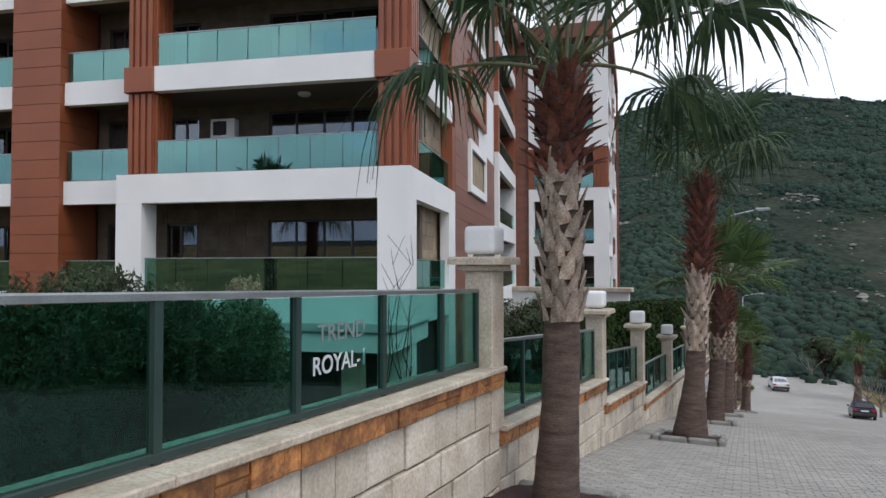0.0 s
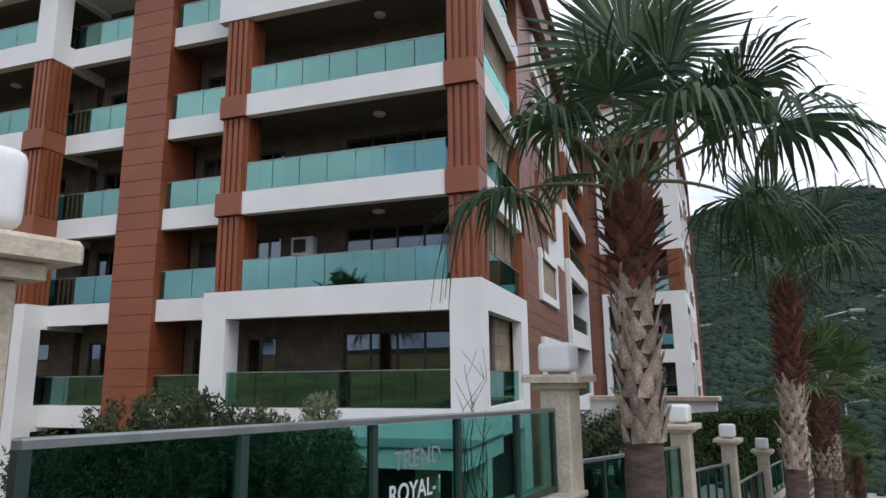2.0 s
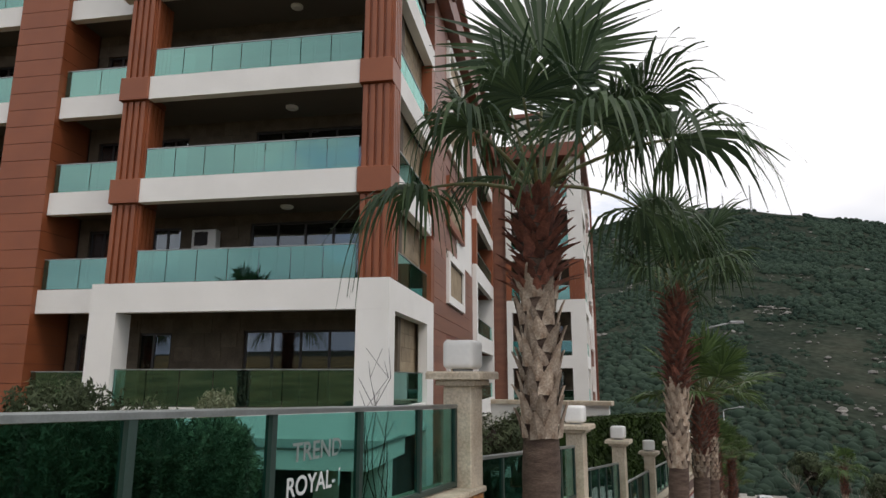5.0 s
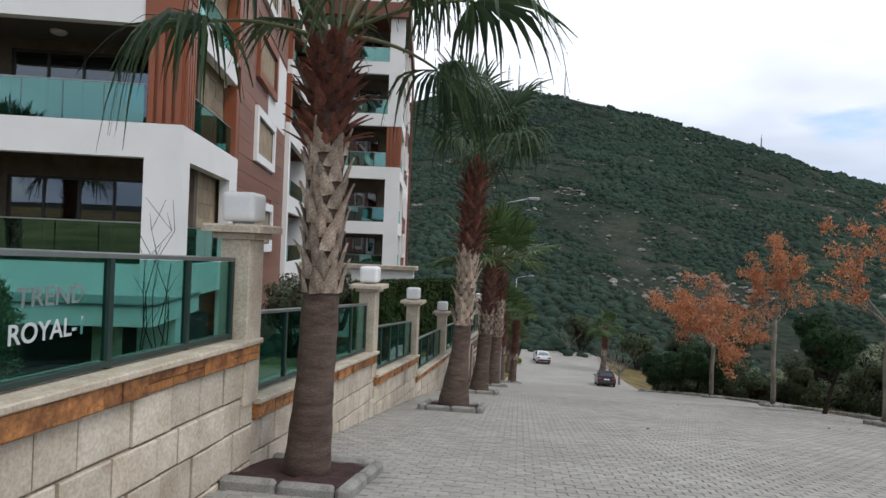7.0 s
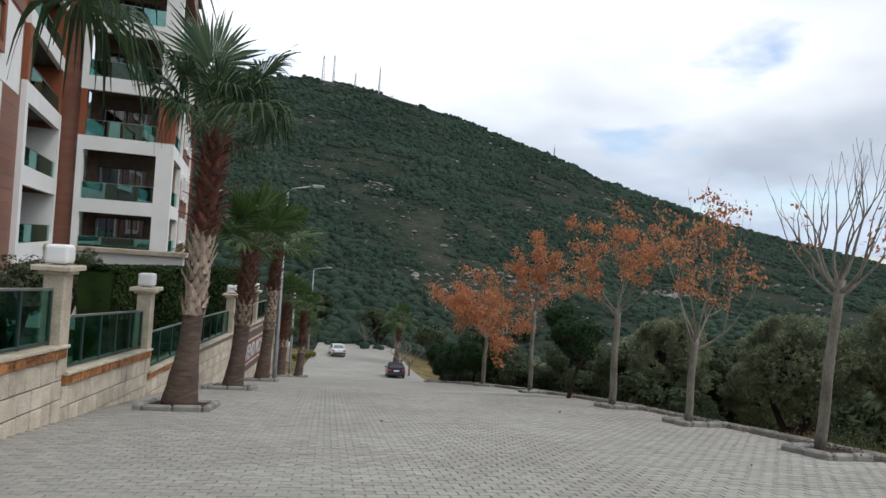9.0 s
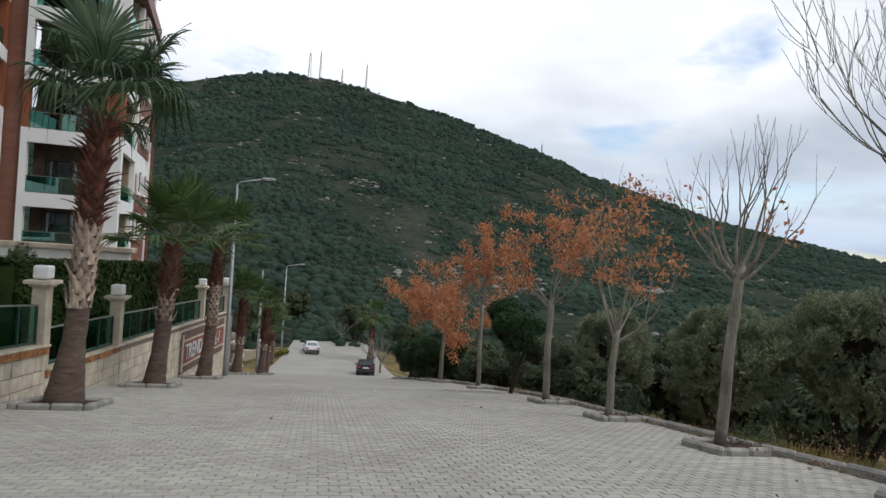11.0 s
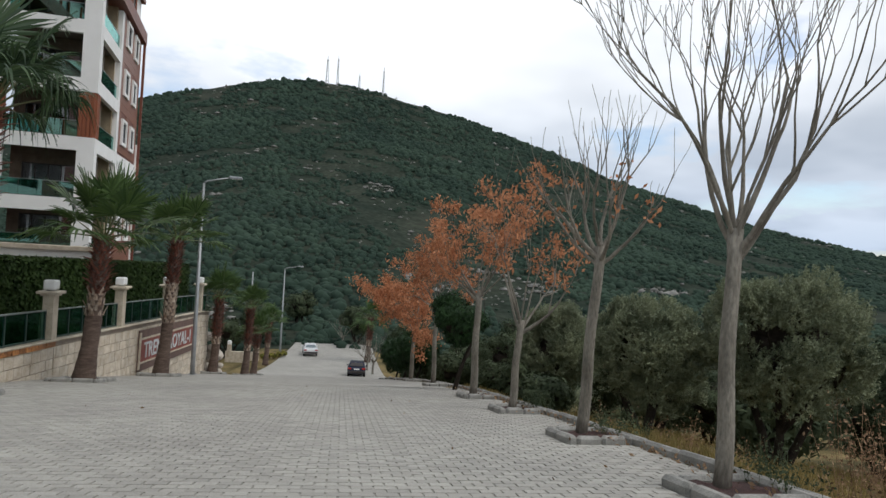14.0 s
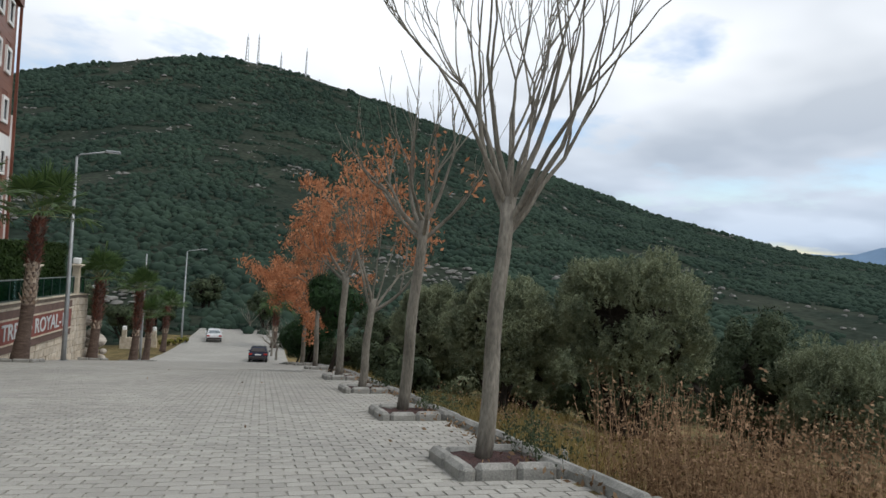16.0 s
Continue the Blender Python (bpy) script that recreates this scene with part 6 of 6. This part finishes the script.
    part("number_plate", Build().box(-0.26, 0.26, -0.045, -0.02, 0.60 if sedan else 0.66, 0.71 if sedan else 0.77), M_LAMP, e, "white plate with plain bars")
    rub = mat("tyre_rubber", (0.02, 0.02, 0.02), (0.014, 0.014, 0.014), 0.9, scale=5, fine=40, bump=0.1)
    for sx in (-1, 1):
        for yy in (0.75, ln - 0.8):
            xx = sx * (wd / 2 - 0.1)
            w = part("wheel", Build().tube([(xx - 0.1, yy, 0.30), (xx - 0.07, yy, 0.30), (xx + 0.07, yy, 0.30), (xx + 0.1, yy, 0.30)], [0.26, 0.30, 0.30, 0.26], 20), rub, e)
            part("rim", Build().tube([(xx + sx * 0.101, yy, 0.30), (xx + sx * 0.112, yy, 0.30)], [0.18, 0.16], 16), M_STEEL, w)
    if not sedan:
        for sx in (-0.5, 0.5):
            part("roof_rail", Build().tube([(sx, 0.6, 1.43), (sx, 0.7, 1.50), (sx, 2.0, 1.50), (sx, 2.1, 1.45)], [0.02] * 4, 6), M_FRAME, e)
    return e


s, u = su_of(22.0, 59.0)
car(22.0, 58.6, road_z(s) + 0.01, ROAD_TURN - 2, math.degrees(math.atan2(road_z(s + 2) - road_z(s - 2), 4)), (0.012, 0.018, 0.045), "dark blue hatchback parked by the kerb facing downhill", False)
s, u = su_of(21.5, 78.6)
car(21.5, 78.6, road_z(s) + 0.01, ROAD_TURN + 6, math.degrees(math.atan2(road_z(s + 2) - road_z(s - 2), 4)), (0.72, 0.73, 0.73), "white saloon car parked where the road levels out", True)


# ---- garden slab in front of the far block ----
gs = thing("garden_wall", "low rendered garden wall with a beige coping slab", "wall", pose(1.5, 38.6, 0, 0, 0, ROAD_TURN))
part("wall_body", Build().box(-7.5, 0.9, 0, 0.35, -3.5, 0.62), M_WHITE, gs)
part("coping_slab", Build().soft_box(-7.7, 1.1, -0.2, 0.6, 0.622, 0.86, 0.03), M_COPING, gs)


# ---- weeds, grass, litter ----
def weeds():
    rnd = random.Random(8)
    rs = np.random.RandomState(8)
    stems, leaves = [], []
    grass = []
    for k in range(3600):
        s, u = rs.uniform(0, 15), 11.5 + abs(rs.normal(0, 1)) * 2.6
        if (s > 7.8 and rs.uniform() < 0.96) or noise.noise(Vector((s * 0.8, u * 0.8, 3))) < -0.12:
            continue
        x, y = at_su(s, u)
        z = land_z(x, y)
        h = rs.uniform(0.45, 1.3) * (1.0 if s < 9 else 0.5)
        lean = rs.normal(0, 0.16, 2)
        p0, p1 = np.array([x, y, z - 0.03]), np.array([x + lean[0], y + lean[1], z + h])
        w = 0.005
        stems.append([p0 + [w, 0, 0], p0 - [w, 0, 0], p1 - [w * 0.4, 0, 0], p1 + [w * 0.4, 0, 0]])
        for j in range(1):
            e1 = p0 + (p1 - p0) * rs.uniform(0.6, 1.05) + rs.normal(0, 0.14, 3) * np.array([1, 1, 0.3])
            stems.append([p0 + [w, 0, 0], p0 - [w, 0, 0], e1 - [w * 0.4, 0, 0], e1 + [w * 0.4, 0, 0]])
        for j in range(18):
            q = rs.uniform(0.2, 1.0)
            leaves.append(p0 + (p1 - p0) * q + rs.normal(0, 0.09, 3))
    tagged(new("dry_weeds", quads("dry_weeds", np.concatenate([np.array(stems), leaf_cloud(rnd, leaves, 2, (0.035, 0.035, 0.04), 0.021, 0.5)]), M_WEED)), "tall brown dry weeds beside the kerb", "weeds", kind="stuff")
    for k in range(34000):
        s, u = rs.uniform(-2, 30), 11.25 + rs.uniform(0, 1) ** 1.6 * 17
        x, y = at_su(s, u)
        if noise.noise(Vector((x * 0.35, y * 0.35, 0))) < -0.1:
            continue
        z = land_z(x, y)
        h, a = rs.uniform(0.08, 0.30), rs.uniform(0, 6.28)
        dx, dy = 0.012 * math.cos(a), 0.012 * math.sin(a)
        lx_, ly_ = rs.normal(0, 0.07, 2)
        grass.append([(x - dx, y - dy, z - 0.02), (x + dx, y + dy, z - 0.02), (x + lx_ + dx * 0.2, y + ly_ + dy * 0.2, z + h), (x + lx_ - dx * 0.2, y + ly_ - dy * 0.2, z + h)])
    tagged(new("dry_grass", quads("dry_grass", grass, M_GRASS)), "patchy yellow dry grass on the field", "grass", kind="stuff")
    shoots, shoot_leaves = [], []
    for s0 in (8.0, 12.1, 16.5):
        for k in range(45):
            s, u = s0 + rs.normal(0, 0.3), 10.75 + abs(rs.normal(0, 0.45))
            x, y = at_su(s, u)
            z = land_z(x, y) if u > 11.2 else road_z(s) + 0.08
            h = rs.uniform(0.15, 0.55)
            p0, p1 = np.array([x, y, z - 0.03]), np.array([x + rs.normal(0, 0.08), y + rs.normal(0, 0.08), z + h])
            shoots.append([p0 + [0.004, 0, 0], p0 - [0.004, 0, 0], p1 - [0.002, 0, 0], p1 + [0.002, 0, 0]])
            shoot_leaves += [p0 + (p1 - p0) * rs.uniform(0.3, 1.0) + rs.normal(0, 0.04, 3) for j in range(9)]
    tagged(new("green_weeds", quads("green_weeds", np.concatenate([np.array(shoots), leaf_cloud(rnd, shoot_leaves, 2, (0.03, 0.03, 0.03), 0.026, 0.45)]), M_OLIVED)), "low dark green weeds round the tree feet", "weeds", kind="stuff")
    lit = []
    for k in range(900):
        s, u = rs.uniform(3, 26), 10.9 + rs.normal(0, 0.28)
        if rs.uniform() < 0.03:
            s, u = rs.uniform(5, 24), rs.uniform(-3, 10)
        x, y = at_su(s, u)
        lit.append((x, y, road_z(s) + 0.03 + (0.08 if u > 9.7 and u < 10.95 else 0)))
    tagged(new("fallen_leaves", quads("fallen_leaves", leaf_cloud(rnd, lit, 1, (0.02, 0.02, 0.006), 0.035, 0.5), M_WEED)), "scattered brown fallen leaves along the kerb", "leaves", kind="stuff")


weeds()
for k, (s, u, r) in enumerate(((6.6, 12.0, 0.16), (6.3, 12.3, 0.12), (7.0, 12.5, 0.14), (6.0, 12.8, 0.2), (8.6, 11.6, 0.12), (9.0, 11.8, 0.1))):
    x, y = at_su(s, u)
    bm = bmesh.new()
    bmesh.ops.create_icosphere(bm, subdivisions=2, radius=r)
    for v in bm.verts:
        v.co *= 1 + 0.4 * noise.noise(v.co * 6 + Vector((k * 5.0, 0, 0)))
    me = bpy.data.meshes.new("stone")
    bm.to_mesh(me)
    bm.free()
    me.materials.append(M_GREYROCK)
    o = new("stone", me)
    o.location = (x, y, land_z(x, y) + r * 0.35)
    tagged(o, "grey rubble stone among the weeds", "rock", "rubble stones")


# ---- pavers ----
def paver_mesh(w, d):
    b = Build()
    e = 0.006
    hw, hd = w / 2 - 0.006, d / 2 - 0.0015
    b.v = [(-hw, -hd, -0.03), (hw, -hd, -0.03), (hw, hd, -0.03), (-hw, hd, -0.03), (-hw + e, -hd + e, 0.0), (hw - e, -hd + e, 0.0), (hw - e, hd - e, 0.0), (-hw + e, hd - e, 0.0)]
    b.f = [(4, 5, 6, 7), (0, 1, 5, 4), (1, 2, 6, 5), (2, 3, 7, 6), (3, 0, 4, 7)]
    return b


PAV_W, PAV_D = 0.232, 0.15


def pavers():
    base = paver_mesh(PAV_W, PAV_D)
    me = base.mesh("paver", M_PAVER)
    rest = Build()
    rs = np.random.RandomState(12)
    rows = int((27 - 3) / PAV_D)
    count = 0
    for i in range(rows):
        s = 3 + (i + 0.5) * PAV_D
        zc = road_z(s)
        pitch = math.degrees(math.atan2(road_z(s + 0.5) - road_z(s - 0.5), 1))
        right = 11.0
        u = -3.1 + (PAV_W / 2 if i % 2 else 0)
        while u < right:
            bed = (abs(s - 7.7) < 0.85 and abs(u + 2.6) < 0.78) or (abs(s - 16.8) < 0.85 and abs(u + 1.8) < 0.78) or (abs(s - 23.6) < 0.85 and abs(u + 1.66) < 0.78)
            bed = bed or (u > 9.8 and any(abs(s - row[0] + 0.18) < 0.64 for row in TREES))
            if not bed:
                x, y = at_su(s, u)
                dz = rs.uniform(-0.002, 0.004)
                m = pose(x, y, zc + 0.004 + dz, 0, 0, ROAD_TURN + rs.uniform(-0.8, 0.8)) @ pose(0, 0, 0, pitch + rs.uniform(-0.4, 0.4), rs.uniform(-0.4, 0.4))
                if count < 300 and 6.4 < s < 8.2 and 5.6 < u < 9.4:
                    o = part("paver", me, M_PAVER, ROAD)
                    o.matrix_local = m
                    count += 1
                else:
                    k = len(rest.v)
                    rest.v += [tuple(m @ Vector(v)) for v in base.v]
                    rest.f += [tuple(k + j for j in f) for f in base.f]
            u += PAV_W
    tagged(part("pavers_beyond", rest, M_PAVER, ROAD), kind="stuff")


pavers()
